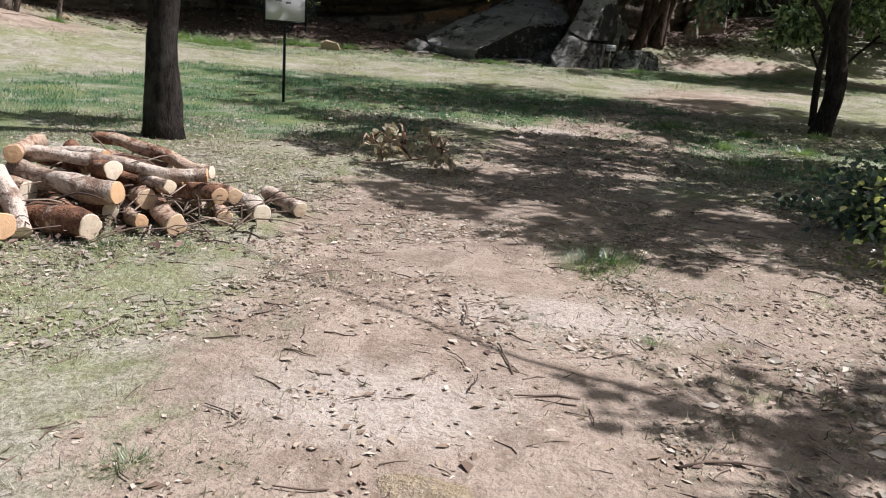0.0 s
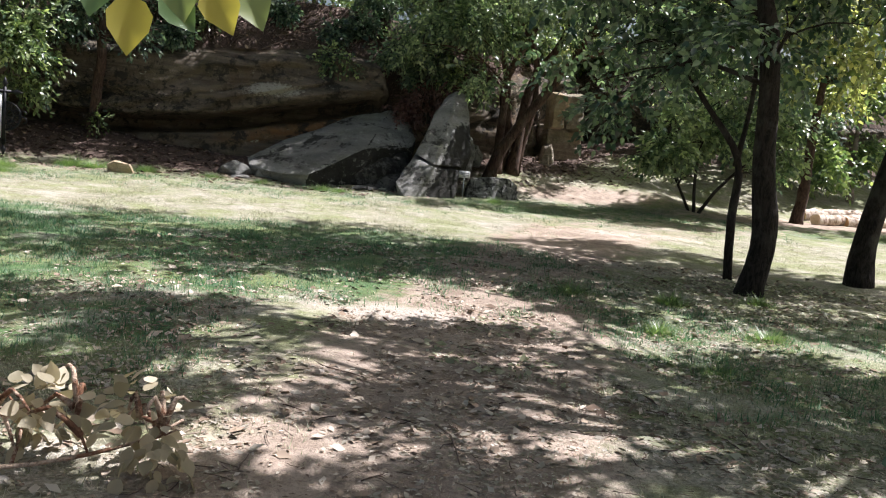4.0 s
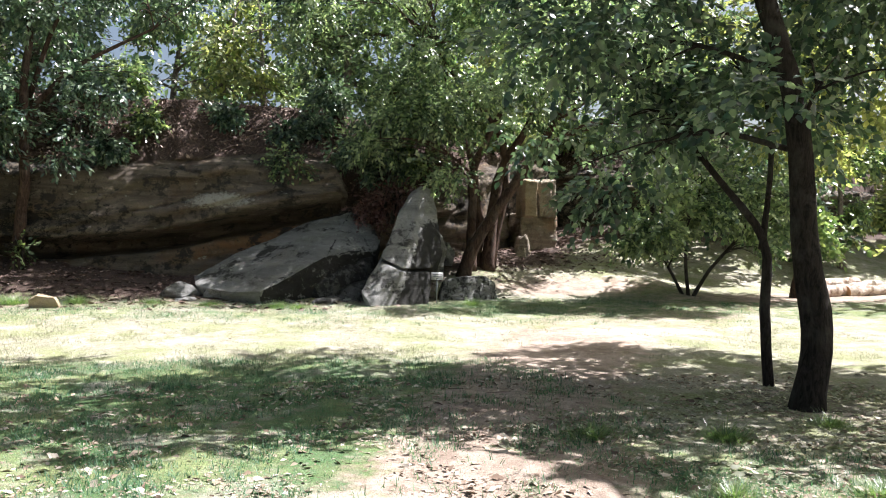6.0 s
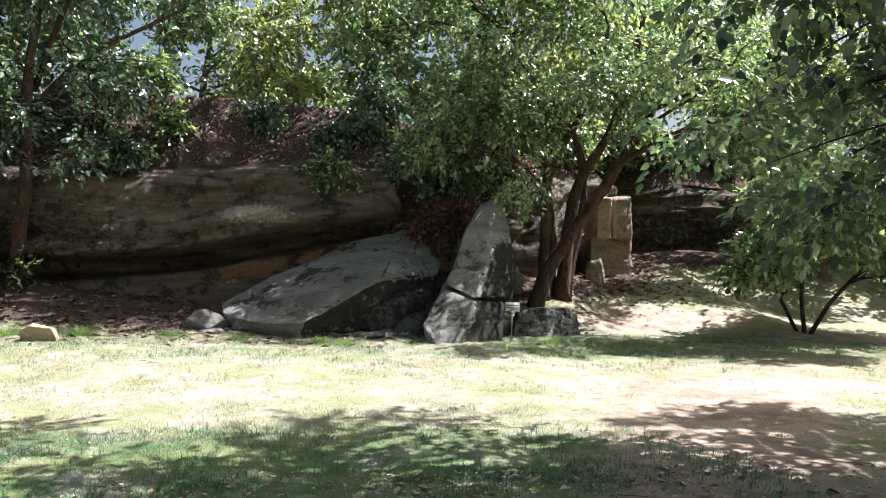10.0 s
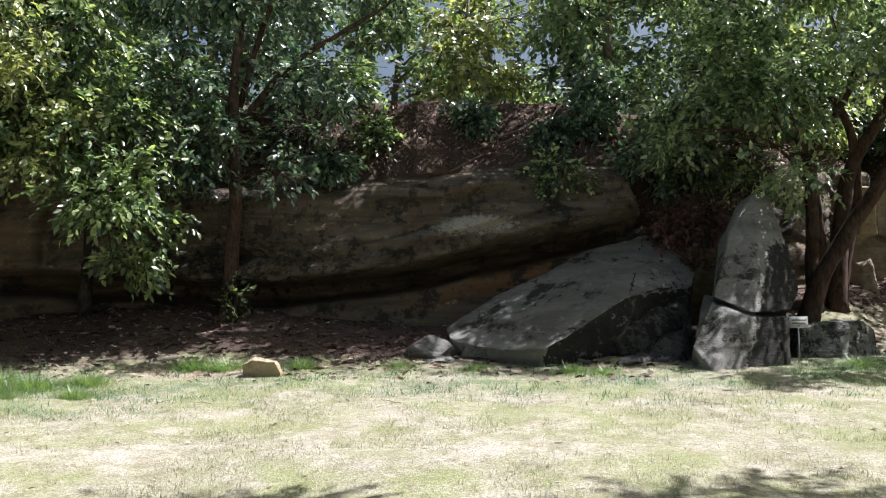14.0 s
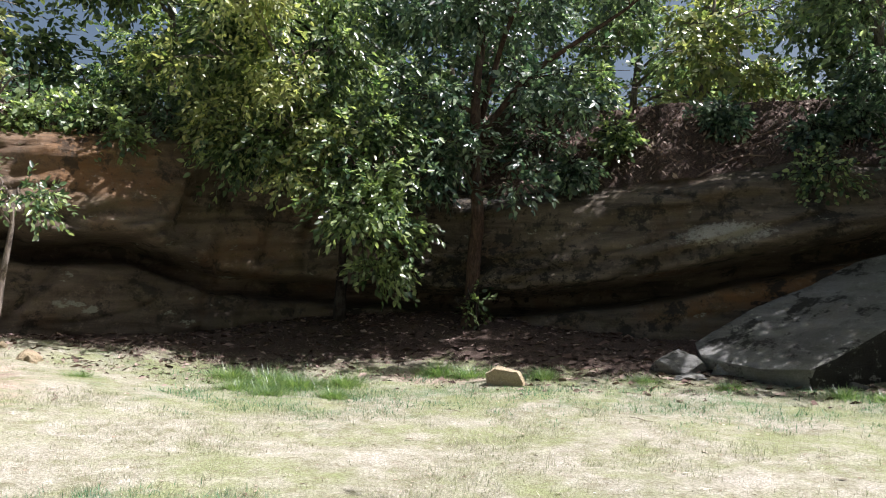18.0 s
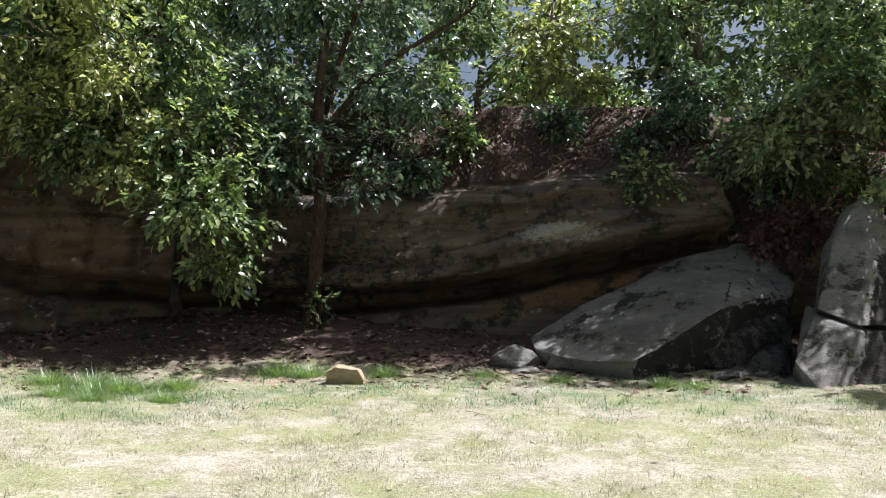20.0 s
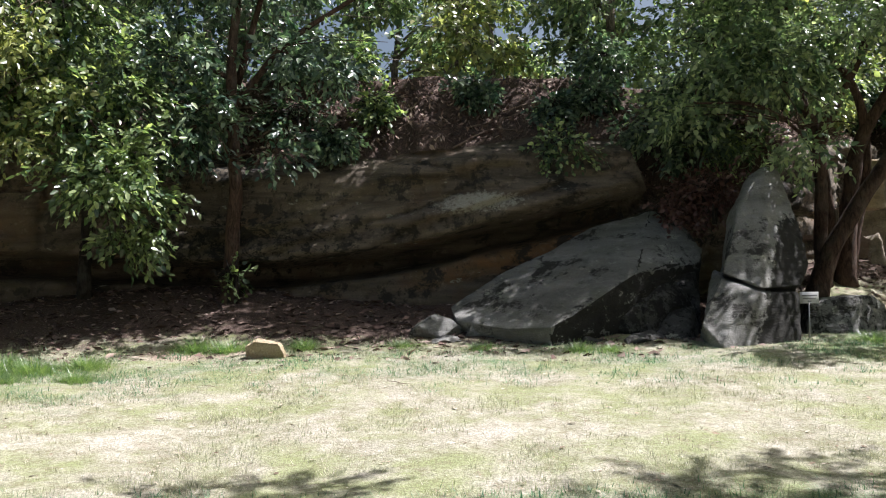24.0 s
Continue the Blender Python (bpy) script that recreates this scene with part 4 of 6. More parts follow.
# the clump of stems behind the standing rock
tree("tree", "clump of leaning stems with drooping narrow leaves behind the rocks",
     [([on(6.15, 29.2), (6.5, 29.2, 1.9), (7.75, 29.2, 3.75), (8.6, 29.2, 5.1), (9.5, 29.2, 6.8), (10, 29.2, 8.2)], 0.19, 0.07),
      ([on(6.5, 29.7), (6.5, 29.7, 2.9), (6.6, 29.7, 4.2), (7.3, 29.7, 5.7), (7.7, 29.6, 6.6), (8.0, 29.4, 8)], 0.16, 0.06),
      ([on(7.05, 29.9), (7.2, 29.9, 2.9), (7.5, 29.9, 4.2), (8.3, 29.9, 5.6), (8.7, 29.8, 6.8), (8.9, 29.4, 8.4)], 0.2, 0.06), ([on(6.75, 30.1), (6.8, 30.1, 2.6), (6.6, 30.0, 4.2), (5.9, 29.7, 5.8), (5.4, 29.4, 7.6)], 0.17, 0.05),
      ([on(7.2, 30.1), (7.4, 30.1, 2.4), (7.6, 30.0, 3.6), (7.3, 29.8, 5.2), (5.4, 29.3, 7.2)], 0.14, 0.05)],
     # boughs above z 10 are out of view, added to shade the bank below
     [(4.9, 28.4, 5.2, 1.7, 1.2, 1.2), (5.6, 28.1, 4.2, 1.0, 0.7, 0.7), (3.7, 28.8, 6.0, 1.4, 1.1, 1.1), (1.8, 29.4, 7.4, 1.3, 1.0, 0.8), (4.4, 28.8, 7.4, 2.0, 1.5, 1.3), (6.9, 28.4, 6.2, 1.7, 1.2, 1.2), (8.8, 28.6, 6.6, 1.6, 1.3, 1.0), (7.0, 28.6, 8.4, 2.2, 1.6, 1.3), (10.4, 28.8, 7.6, 1.9, 1.5, 1.2), (2.4, 29.2, 8.6, 2.0, 1.5, 1.1), (4.6, 29, 9.8, 2.2, 1.6, 1.1), (3.6, 28.4, 4.7, 0.9, 0.7, 0.6), (6.2, 30.6, 8.2, 1.6, 0.9, 0.7), (5.2, 30.4, 7.0, 1.2, 0.7, 0.5), (10.6, 26.4, 7.9, 1.5, 0.9, 0.6), (8.6, 26.2, 7.4, 1.2, 0.8, 0.5), (11.2, 25.9, 6.0, 1.8, 0.8, 0.6), (9.2, 25.6, 6.2, 1.5, 0.7, 0.5), (13.0, 26.1, 6.4, 1.6, 0.8, 0.6), (9.6, 26.0, 5.0, 1.4, 0.7, 0.5), (11.6, 25.8, 5.0, 1.5, 0.7, 0.5), (13.6, 25.8, 5.0, 1.4, 0.7, 0.5), (1.4, 29.9, 10.6, 0.9, 0.6, 0.4), (-0.4, 30.5, 10.4, 0.8, 0.5, 0.35), (-2.2, 29.9, 10.8, 0.9, 0.6, 0.4), (3.2, 30.7, 11.2, 1.0, 0.7, 0.4), (4.9, 30.1, 11.0, 1.0, 0.7, 0.4), (0.4, 29.1, 11.4, 0.8, 0.5, 0.3), (2.4, 29.5, 11.8, 0.8, 0.5, 0.3), (7.4, 30.8, 10.6, 2.2, 1.4, 0.9), (10.6, 30.4, 10.2, 2.0, 1.4, 0.8)],
     BARK_RED, LEAF_GREY, 80000, 0.115, 27, per=11, reach=0.5, limb_r=0.03)
# the tree at the foot of the cliff
tree("tree", "slender reddish trunk growing against the cliff", [([on(-5.42, 28.5), (-5.34, 28.48, 2.4), (-5.24, 28.45, 3.3), (-5.32, 28.5, 5.0), (-5.25, 28.7, 7.2), (-5.5, 29, 9)], 0.155, 0.06), ([(-5.35, 28.8, 4.9), (-4.4, 28.6, 6.0), (-3.2, 28.4, 6.7), (-2.2, 28.2, 7.2)], 0.075, 0.03), ([(-5.3, 28.9, 5.4), (-4.8, 28.7, 6.8), (-4.2, 28.6, 8.2)], 0.07, 0.03)],
     # boughs from z 8.8 up are unseen too, hung here for their shade
     [(-4.9, 27.9, 3.85, 0.9, 0.6, 0.4), (-5.9, 27.8, 4.5, 1.1, 0.8, 0.6), (-6.6, 28.0, 5.8, 1.4, 1.1, 1.0), (-4.6, 28.4, 7.6, 1.5, 1.1, 1.0), (-6.2, 28.4, 8.2, 1.8, 1.4, 1.2), (-2.4, 28.3, 7.8, 1.3, 1.0, 0.8), (-4.2, 28.6, 5.9, 0.9, 0.6, 0.6), (-3.4, 29.0, 8.8, 1.2, 0.9, 0.45), (-0.9, 29.2, 9.0, 1.2, 0.9, 0.45), (1.4, 29.3, 9.2, 1.0, 0.8, 0.4)],
     BARK_RED, LEAF_DARK, 30000, 0.12, 28, per=9)
tree("tree", "leafy tree with yellowing lower boughs hanging over the bank", [([on(-8.2, 28.4), (-8.1, 28.3, 3.2), (-8.4, 28.1, 5.2), (-8.3, 27.9, 8)], 0.13, 0.06)],
     # the bough at x -10.5 sits mostly out of view, added to shade the ochre cliff
     [(-7.0, 26.9, 3.3, 0.9, 0.7, 0.85), (-7.6, 26.9, 4.6, 1.2, 0.9, 0.9), (-9.2, 27.0, 5.0, 1.2, 0.9, 0.9), (-8.4, 27.1, 6.4, 1.6, 1.1, 1.0), (-9.6, 27.2, 7.6, 1.6, 1.2, 1.1), (-7.6, 27.4, 7.6, 1.1, 0.8, 0.7), (-10.5, 26.5, 7.3, 1.4, 0.9, 0.6), (-9.2, 26.6, 8.0, 1.2, 0.8, 0.5), (-6.9, 27.2, 2.6, 0.6, 0.5, 0.5)],
     BARK_DARK, LEAF_MID, 34000, 0.12, 29, per=9)
tree("hanging_bough", "sprays of yellow-green leaves hanging before the cliff", [([(-8.3, 27.9, 5.8), (-8.6, 27.3, 5.2), (-9.0, 26.7, 4.5)], 0.05, 0.02)],
     [(-8.7, 26.5, 4.3, 0.9, 0.6, 0.45), (-8.0, 26.5, 4.9, 0.7, 0.5, 0.4), (-9.3, 26.3, 5.2, 0.9, 0.6, 0.5), (-8.3, 26.3, 5.9, 0.9, 0.6, 0.5), (-9.6, 25.6, 6.4, 1.0, 0.7, 0.6), (-8.6, 25.2, 6.9, 0.9, 0.6, 0.5), (-7.9, 25.9, 6.2, 0.7, 0.5, 0.5)], BARK_GREY, LEAF_YELLOW, 8000, 0.105, 30, category="bough")
# trees of the left side
tree("tree", "pale-barked leaning tree with a thinner twin stem", [([on(-11.55, 20.95), (-11.4, 21.0, 2.0), (-11.15, 21.1, 3.4), (-10.8, 21.1, 4.6), (-10.4, 21.1, 6.2), (-10.1, 21.0, 8)], 0.17, 0.08), ([on(-11.35, 21.05), (-11.05, 21.1, 2.1), (-10.5, 21.2, 3.4), (-10.2, 21.2, 4.6), (-10.0, 21.2, 6.2)], 0.075, 0.035)],
     [(-12.2, 20.8, 4.6, 0.9, 0.8, 0.5), (-12.6, 21.4, 6.0, 1.5, 1.2, 0.9), (-10.2, 20.9, 6.4, 1.2, 1.0, 0.7), (-9.8, 21.1, 4.5, 0.5, 0.5, 0.4), (-11.4, 21, 7.4, 1.8, 1.4, 0.9), (-13.2, 21.6, 4.7, 1.2, 0.9, 0.6), (-9.4, 21.6, 6.2, 1.0, 0.8, 0.6), (-8.8, 21.4, 8.0, 1.6, 1.2, 0.9), (-11.6, 22.4, 5.9, 0.4, 0.35, 0.2)],
     BARK_GREY, LEAF_YELLOW, 11000, 0.105, 31)
tree("sapling", "leaning sapling with one tuft of feathery leaves", [([on(-10.75, 22.05), (-10.6, 22.05, 1.6), (-10.4, 22.05, 2.7), (-10.35, 22.0, 3.0)], 0.065, 0.025)],
     [(-10.05, 21.8, 3.1, 0.42, 0.3, 0.15), (-10.5, 21.9, 3.3, 0.3, 0.3, 0.14)], BARK_GREY, LEAF_MID, 620, 0.10, 32, limb_r=0.012)
# bush on the lawn
tree("bush", "wide dark bush with thin crooked stems", [([on(12.4, 27.7), (12.3, 27.7, 1.3), (12.2, 27.5, 2.4)], 0.06, 0.03), ([on(12.5, 27.7), (13.0, 27.6, 1.2), (13.6, 27.4, 2.0), (14.2, 27.4, 2.8)], 0.06, 0.03), ([on(12.3, 27.8), (11.7, 27.8, 1.5), (11.3, 27.7, 2.4)], 0.05, 0.025)],
     [(12.2, 27.3, 2.7, 1.3, 0.9, 0.6), (11.0, 27.2, 2.3, 0.8, 0.7, 0.45), (13.8, 27.3, 3.1, 1.4, 0.9, 0.7), (12.6, 27.4, 3.9, 1.3, 1.0, 0.6), (14.9, 27.5, 2.5, 0.9, 0.7, 0.4), (10.7, 27.0, 1.8, 0.7, 0.4, 0.25), (11.6, 26.9, 1.6, 0.6, 0.4, 0.25), (13.6, 26.9, 1.9, 0.8, 0.5, 0.3), (11.4, 27.0, 3.4, 0.8, 0.6, 0.4)], BARK_DARK, LEAF_GREY, 15000, 0.13, 33, category="bush", limb_r=0.02, width=1.2)
tree("tree", "slim trunk on the sunny lawn beside felled logs", [([on(16.3, 28.3), (16.4, 28.3, 2), (16.5, 28.3, 4.2), (16.6, 28.3, 7)], 0.19, 0.08)],
     [(16, 28, 6, 1.8, 1.5, 1.1), (17.5, 28.4, 5.2, 1.5, 1.2, 0.9), (15.2, 28.4, 7.2, 1.8, 1.5, 1.1), (17, 28.5, 8, 2, 1.6, 1.2), (13.6, 27.2, 8.2, 1.5, 0.9, 0.7), (10.6, 27.3, 6.3, 1.3, 0.7, 0.5), (12.0, 26.4, 6.5, 1.4, 0.8, 0.5), (13.5, 25.4, 6.5, 1.4, 0.8, 0.5), (15.0, 24.8, 6.5, 1.4, 0.8, 0.5)], BARK_RED, LEAF_YELLOW, 26000, 0.15, 34)

tree("tree", "pale-leaved tree before the dark hollow in the cliff", [([on(14.6, 33.6), (14.5, 33.5, 3.6), (14.2, 33.2, 5.2), (13.8, 32.8, 7.4)], 0.14, 0.05)],
     [(13.6, 32.4, 6.4, 1.3, 1.0, 0.7), (12.0, 31.8, 7.0, 1.2, 0.9, 0.6), (15.2, 32.6, 7.6, 1.5, 1.1, 0.8), (13.0, 31.0, 8.2, 1.4, 1.0, 0.7), (14.6, 31.6, 5.2, 1.0, 0.8, 0.6), (15.6, 31.8, 3.8, 0.9, 0.7, 0.6)], BARK_RED, LEAF_GREY, 22000, 0.12, 35)


def wood_tree(x, y, z, h, r, leaf, seed, n, size, group):
    rnd = random.Random(seed)
    lean = rnd.uniform(-0.5, 0.5)
    blobs = []
    for k in range(11):
        a = rnd.uniform(0, 6.28)
        q = rnd.uniform(0.2, 0.8) * r
        lvl = 0.12 + 0.83 * (k + rnd.random()) / 11
        blobs.append((x + lean + q * math.cos(a), y + q * math.sin(a), z + h * lvl, r * rnd.uniform(0.4, 0.62), r * rnd.uniform(0.35, 0.55), h * rnd.uniform(0.09, 0.15)))
    stem = [(x, y, z - 0.2), (x + lean * 0.4, y, z + h * 0.3), (x + lean, y, z + h * 0.85)]
    return tree("tree", "tree of the wood with a ragged sunlit crown", [(stem, 0.04 * h ** 0.75, 0.03)], blobs, BARK_GREY, leaf, n, size, seed, group=group, per=8, reach=0.5, sides=8, width=1.3, shape=(LEAF, LEAF_FACES))


# the wood on top of the cliff
for k, (x, y, h, r, leaf) in enumerate(((-16, 26.5, 8, 3.0, LEAF_MID), (-13.2, 29.5, 7, 3.0, LEAF_MID), (-10.5, 31.5, 8, 3.0, LEAF_GREY), (-6.5, 33.5, 9, 3.2, LEAF_DARK), (-3.0, 38, 6, 2.6, LEAF_GREY), (0.5, 40, 7, 3.2, LEAF_MID), (-1.0, 34.4, 4.2, 2.0, LEAF_YELLOW), (-12.6, 33.5, 7, 3.0, LEAF_MID),
                                         (3.2, 34.5, 7, 3.0, LEAF_GREY), (6.5, 36.5, 9, 3.4, LEAF_MID), (10.0, 40, 9, 3.6, LEAF_YELLOW), (14, 41, 8, 3.6, LEAF_MID), (18.5, 41, 9, 3.8, LEAF_MID), (23, 44, 9, 4.0, LEAF_DARK), (-9, 39, 10, 3.6, LEAF_MID), (-18.5, 21.5, 8, 3.0, LEAF_DARK), (-22, 30, 10, 4.0, LEAF_MID), (-15, 36, 10, 3.8, LEAF_MID))):
    wood_tree(x, y, rim_height(x) + 0.1, h, r, leaf, 50 + k, 4500 if h < 5 else 14000, 0.17, "trees on the cliff top")
for k, (x, y, h, r, leaf) in enumerate(((22, 33.5, 6, 3.2, LEAF_MID), (26.5, 36, 8, 4.0, LEAF_YELLOW), (31, 36.5, 9, 4.4, LEAF_MID), (36, 40, 10, 5, LEAF_DARK), (20.5, 24.5, 7, 2.8, LEAF_YELLOW), (17.6, 34.2, 8, 3.4, LEAF_DARK))):
    wood_tree(x, y, gz(x, y), h, r, leaf, 80 + k, 12000, 0.2, "trees beyond the lawn")


def low_growth(name, label, centre, radii, leaf, n, size, seed, group, width=1.2):
    x, y, z = centre
    stems = []
    rnd = random.Random(seed)
    for k in range(4):
        a = rnd.uniform(0, 6.28)
        stems.append(([(x + 0.1 * math.cos(a), y + 0.1 * math.sin(a), z - radii[2] - 0.1), (x + 0.3 * radii[0] * math.cos(a), y + 0.3 * radii[1] * math.sin(a), z), (x + 0.6 * radii[0] * math.cos(a), y + 0.6 * radii[1] * math.sin(a), z + 0.5 * radii[2])], 0.03, 0.012))
    blobs = [(x + rnd.uniform(-0.5, 0.5) * radii[0], y + rnd.uniform(-0.5, 0.5) * radii[1], z + rnd.uniform(-0.3, 0.3) * radii[2], radii[0] * 0.6, radii[1] * 0.6, radii[2] * 0.6) for _ in range(4)]
    return tree(name, label, stems, blobs, BARK_DARK, leaf, n, size, seed, group=group, category="bush", limb_r=0.015, sides=6, width=width)


for k, (x, dy, r, leaf) in enumerate(((-4.6, 0.3, 0.7, LEAF_DARK), (-3.2, 0.6, 0.6, LEAF_MID), (2.4, 1.0, 0.7, LEAF_DARK), (-11.6, 0.2, 0.8, LEAF_MID), (-9.4, 0.0, 0.8, LEAF_MID), (-13.4, -0.6, 1.0, LEAF_DARK), (-15.2, -1.0, 1.1, LEAF_MID), (-16.2, -1.0, 1.2, LEAF_MID), (-10.4, -0.4, 0.9, LEAF_MID), (-12.6, -0.6, 0.9, LEAF_MID), (8.8, -1.0, 0.9, LEAF_MID), (12, 0, 0.9, LEAF_MID), (10.2, 0.2, 0.8, LEAF_YELLOW), (14, 0.2, 0.9, LEAF_MID), (16.5, 0.2, 1.0, LEAF_MID), (6.6, 0.6, 0.8, LEAF_MID), (4.6, 1.2, 0.8, LEAF_GREY), (-6.2, 0.2, 0.8, LEAF_DARK), (-7.8, 0.0, 0.8, LEAF_MID), (-14.6, 0.0, 0.9, LEAF_MID))):
    i = int(np.argmin(np.abs(CL[:, 0] - x)))
    low_growth("bush", "low bush on the rim of the cliff", (x, CL[i, 1] + 1.2 + dy, rim_height(x) + 0.1 + 0.5 * (0.5 + 0.5 * math.sin(7.3 * k))), (r * (0.8 + 0.6 * math.sin(3.1 * k) ** 2), r, r * (0.45 + 0.5 * math.sin(5.7 * k) ** 2)), leaf, 2300, 0.12, 100 + k, "bushes on the cliff rim")
low_growth("bush", "leafy shrub at the path's edge, half in sun", (3.62, 5.2, 0.36), (0.62, 0.5, 0.4), LEAF_YELLOW, 2900, 0.055, 120, "", 1.3)
low_growth("bush", "low dark shrub in the shade", (3.9, 6.8, 0.26), (0.9, 0.6, 0.34), LEAF_DARK, 2600, 0.07, 121, "", 1.4)
for k, (x, y, z, r, leaf) in enumerate(((-4.3, 29.9, 4.9, 0.5, LEAF_DARK), (-3.5, 29.15, 4.4, 0.3, LEAF_DARK), (-2.6, 30.2, 5.2, 0.4, LEAF_MID), (1.0, 29.8, 5.0, 0.26, LEAF_DARK), (-0.6, 30.2, 5.5, 0.24, LEAF_DARK), (1.9, 30.0, 5.3, 0.34, LEAF_DARK), (3.1, 29.5, 4.5, 0.6, LEAF_DARK), (3.9, 29.6, 4.1, 0.5, LEAF_DARK), (-6.0, 29.9, 4.7, 0.6, LEAF_DARK), (4.7, 29.9, 4.3, 0.6, LEAF_MID))):
    low_growth("bush", "straggling bush on the slope above the rock", (x, y, z), (r * 1.4, r * 0.7, r * 0.8), leaf, 1200, 0.12, 140 + k, "bushes on the slope")
for k, (x, y, z, rx, rz, leaf) in enumerate(((-12.9, 24.9, 5.0, 0.9, 0.5, LEAF_MID), (-11.9, 25.7, 4.9, 0.8, 0.6, LEAF_MID), (-10.6, 26.9, 5.1, 0.9, 0.5, LEAF_DARK), (-9.4, 27.6, 4.9, 0.9, 0.6, LEAF_MID), (-14.2, 23.0, 4.5, 0.9, 0.6, LEAF_DARK), (-15.2, 21.8, 4.3, 0.8, 0.6, LEAF_DARK))):
    low_growth("bush", "leafy growth hanging over the ochre rim", (x, y, z), (rx, 0.5, rz), leaf, 2200, 0.12, 180 + k, "growth on the ochre rim")
for k, (x, y, z) in enumerate(((9.6, 37.6, 6.5), (11.4, 38.4, 6.6), (13.2, 38.4, 6.7), (15.2, 38.8, 6.6))):
    low_growth("bush", "leafy bush on the rim above the hollow", (x, y, z), (1.3, 0.9, 0.9), (LEAF_MID, LEAF_DARK)[k % 2], 2900, 0.16, 190 + k, "bushes above the hollow")
# bushes added on the sun's side of the gully to keep it dark
low_growth("bush", "dense dark bush added above the gully to shade it", (5.3, 30.7, 5.9), (1.3, 0.8, 1.0), LEAF_DARK, 6000, 0.12, 160, "bushes on the cliff rim")
low_growth("bush", "dense dark bush added above the gully to shade it", (4.3, 30.5, 5.3), (1.0, 0.7, 0.8), LEAF_DARK, 4000, 0.12, 161, "bushes on the cliff rim")
low_growth("bush", "dense dark bush added above the gully to shade it", (7.0, 31.4, 5.8), (1.2, 0.8, 0.9), LEAF_MID, 4500, 0.12, 162, "bushes on the cliff rim")
LEAF_RUST = leaf_material("withered_red_leaves", (0.05, 0.022, 0.017), (0.10, 0.045, 0.035), (0.19, 0.10, 0.08), 0.3, (1.3, 1.0, 0.9), 0.5)
low_growth("withered_bush", "withered red-brown bush hanging in the gully between the rocks", (3.95, 28.75, 3.0), (0.65, 0.4, 0.5), LEAF_RUST, 1500, 0.10, 170, "")
low_growth("withered_bush", "withered red-brown growth on the gully's floor", (3.35, 28.9, 2.5), (0.5, 0.35, 0.35), LEAF_RUST, 800, 0.10, 171, "")
low_growth("bush", "thin leafy shoots round the foot of the trunk", (-5.3, 28.25, gz(-5.3, 28.25) + 0.6), (0.25, 0.18, 0.5), LEAF_MID, 170, 0.10, 123, "")
low_growth("bush", "sprig of leaves hanging over the rock face", (1.1, 28.95, 4.0), (0.5, 0.3, 0.45), LEAF_MID, 900, 0.11, 122, "")


# ---- ground cover ----
def scatter(rng, n, x0, x1, y0, y1, keep):
    x, y = rng.uniform(x0, x1, n), rng.uniform(y0, y1, n)
    bare, litter, _, lush = ground_masks(x, y)
    m = keep(x, y, bare, litter, rng.random(n), lush)
    x, y = x[m], y[m]
    return np.stack([x, y, heights(x, y)], 1)


def patch(x, y, scale, seed):
    return np.array([noise.noise((a * scale, b * scale, seed)) for a, b in zip(x, y)])


BLADE = np.array([(-0.06, 0, 0), (0.06, 0, 0), (0.0, 0.85, 0.62)])
BLADE_FACES = [(0, 1, 2)]


def grass(name, label, n, area, keep, size, material, seed):
    rng = np.random.default_rng(seed)
    at = np.repeat(scatter(rng, n // 9, *area, keep), 9, 0)
    k = len(at)
    off = rng.normal(0, 1, (k, 2)) * size * np.repeat(rng.uniform(0.4, 1.9, k // 9), 9)[:, None]
    at[:, :2] += off
    at[:, 2] = heights(at[:, 0], at[:, 1]) - 0.01
    a = np.arctan2(off[:, 1], off[:, 0]) + rng.normal(0, 1.0, k)
    turn = turns(np.stack([np.cos(a), np.sin(a), rng.normal(0.1, 0.4, k)], 1), np.tile([0, 0, 1.0], (k, 1)))
    size = size * np.repeat(rng.uniform(0.6, 1.35, k // 9), 9)[:, None]
    tagged(many(name, BLADE, BLADE_FACES, at, turn, size * rng.uniform(0.5, 1.3, (k, 1)), material), label, "grass", kind="stuff")


def turf(lo, hi):
    return lambda x, y, bare, litter, r, lush: (r < np.clip(1.0 - 1.15 * bare, 0.03, 1) * (1 - 0.93 * litter)) & (patch(x, y, 0.9, 3) + 0.6 * patch(x, y, 3.1, 8) + 0.5 * lush > lo) & (patch(x, y, 0.9, 3) + 0.35 * lush < hi)


grass("grass", "short green grass of the lawn", 300000, (-8, 10, 10, 28), lambda x, y, bare, litter, r, lush: turf(0.1, 9)(x, y, bare, litter, r, lush) & (lush > 0.22), 0.055, GRASS, 201)
grass("dry_grass", "short straw-coloured grass of the lawn", 150000, (-14, 11, 10, 28), turf(-9, 0.35), 0.042, STRAW, 202)
grass("grass", "green grass beside the trodden path", 230000, (-6.5, 6, 1.4, 10.5), turf(0.0, 9), 0.05, LAWN, 203)
grass("dry_grass", "dry grass beside the trodden path", 60000, (-6, 6, 1, 10.5), turf(-9, 0.3), 0.045, STRAW, 204)

grass("grass", "clumps of taller green grass in the shade of the trees", 270000, (-7, 8, 9.2, 19.5), lambda x, y, bare, litter, r, lush: (lush > 0.3) & (patch(x, y, 1.6, 61) + 0.7 * patch(x, y, 5.2, 18) > 0.04), 0.066, GRASS, 205)
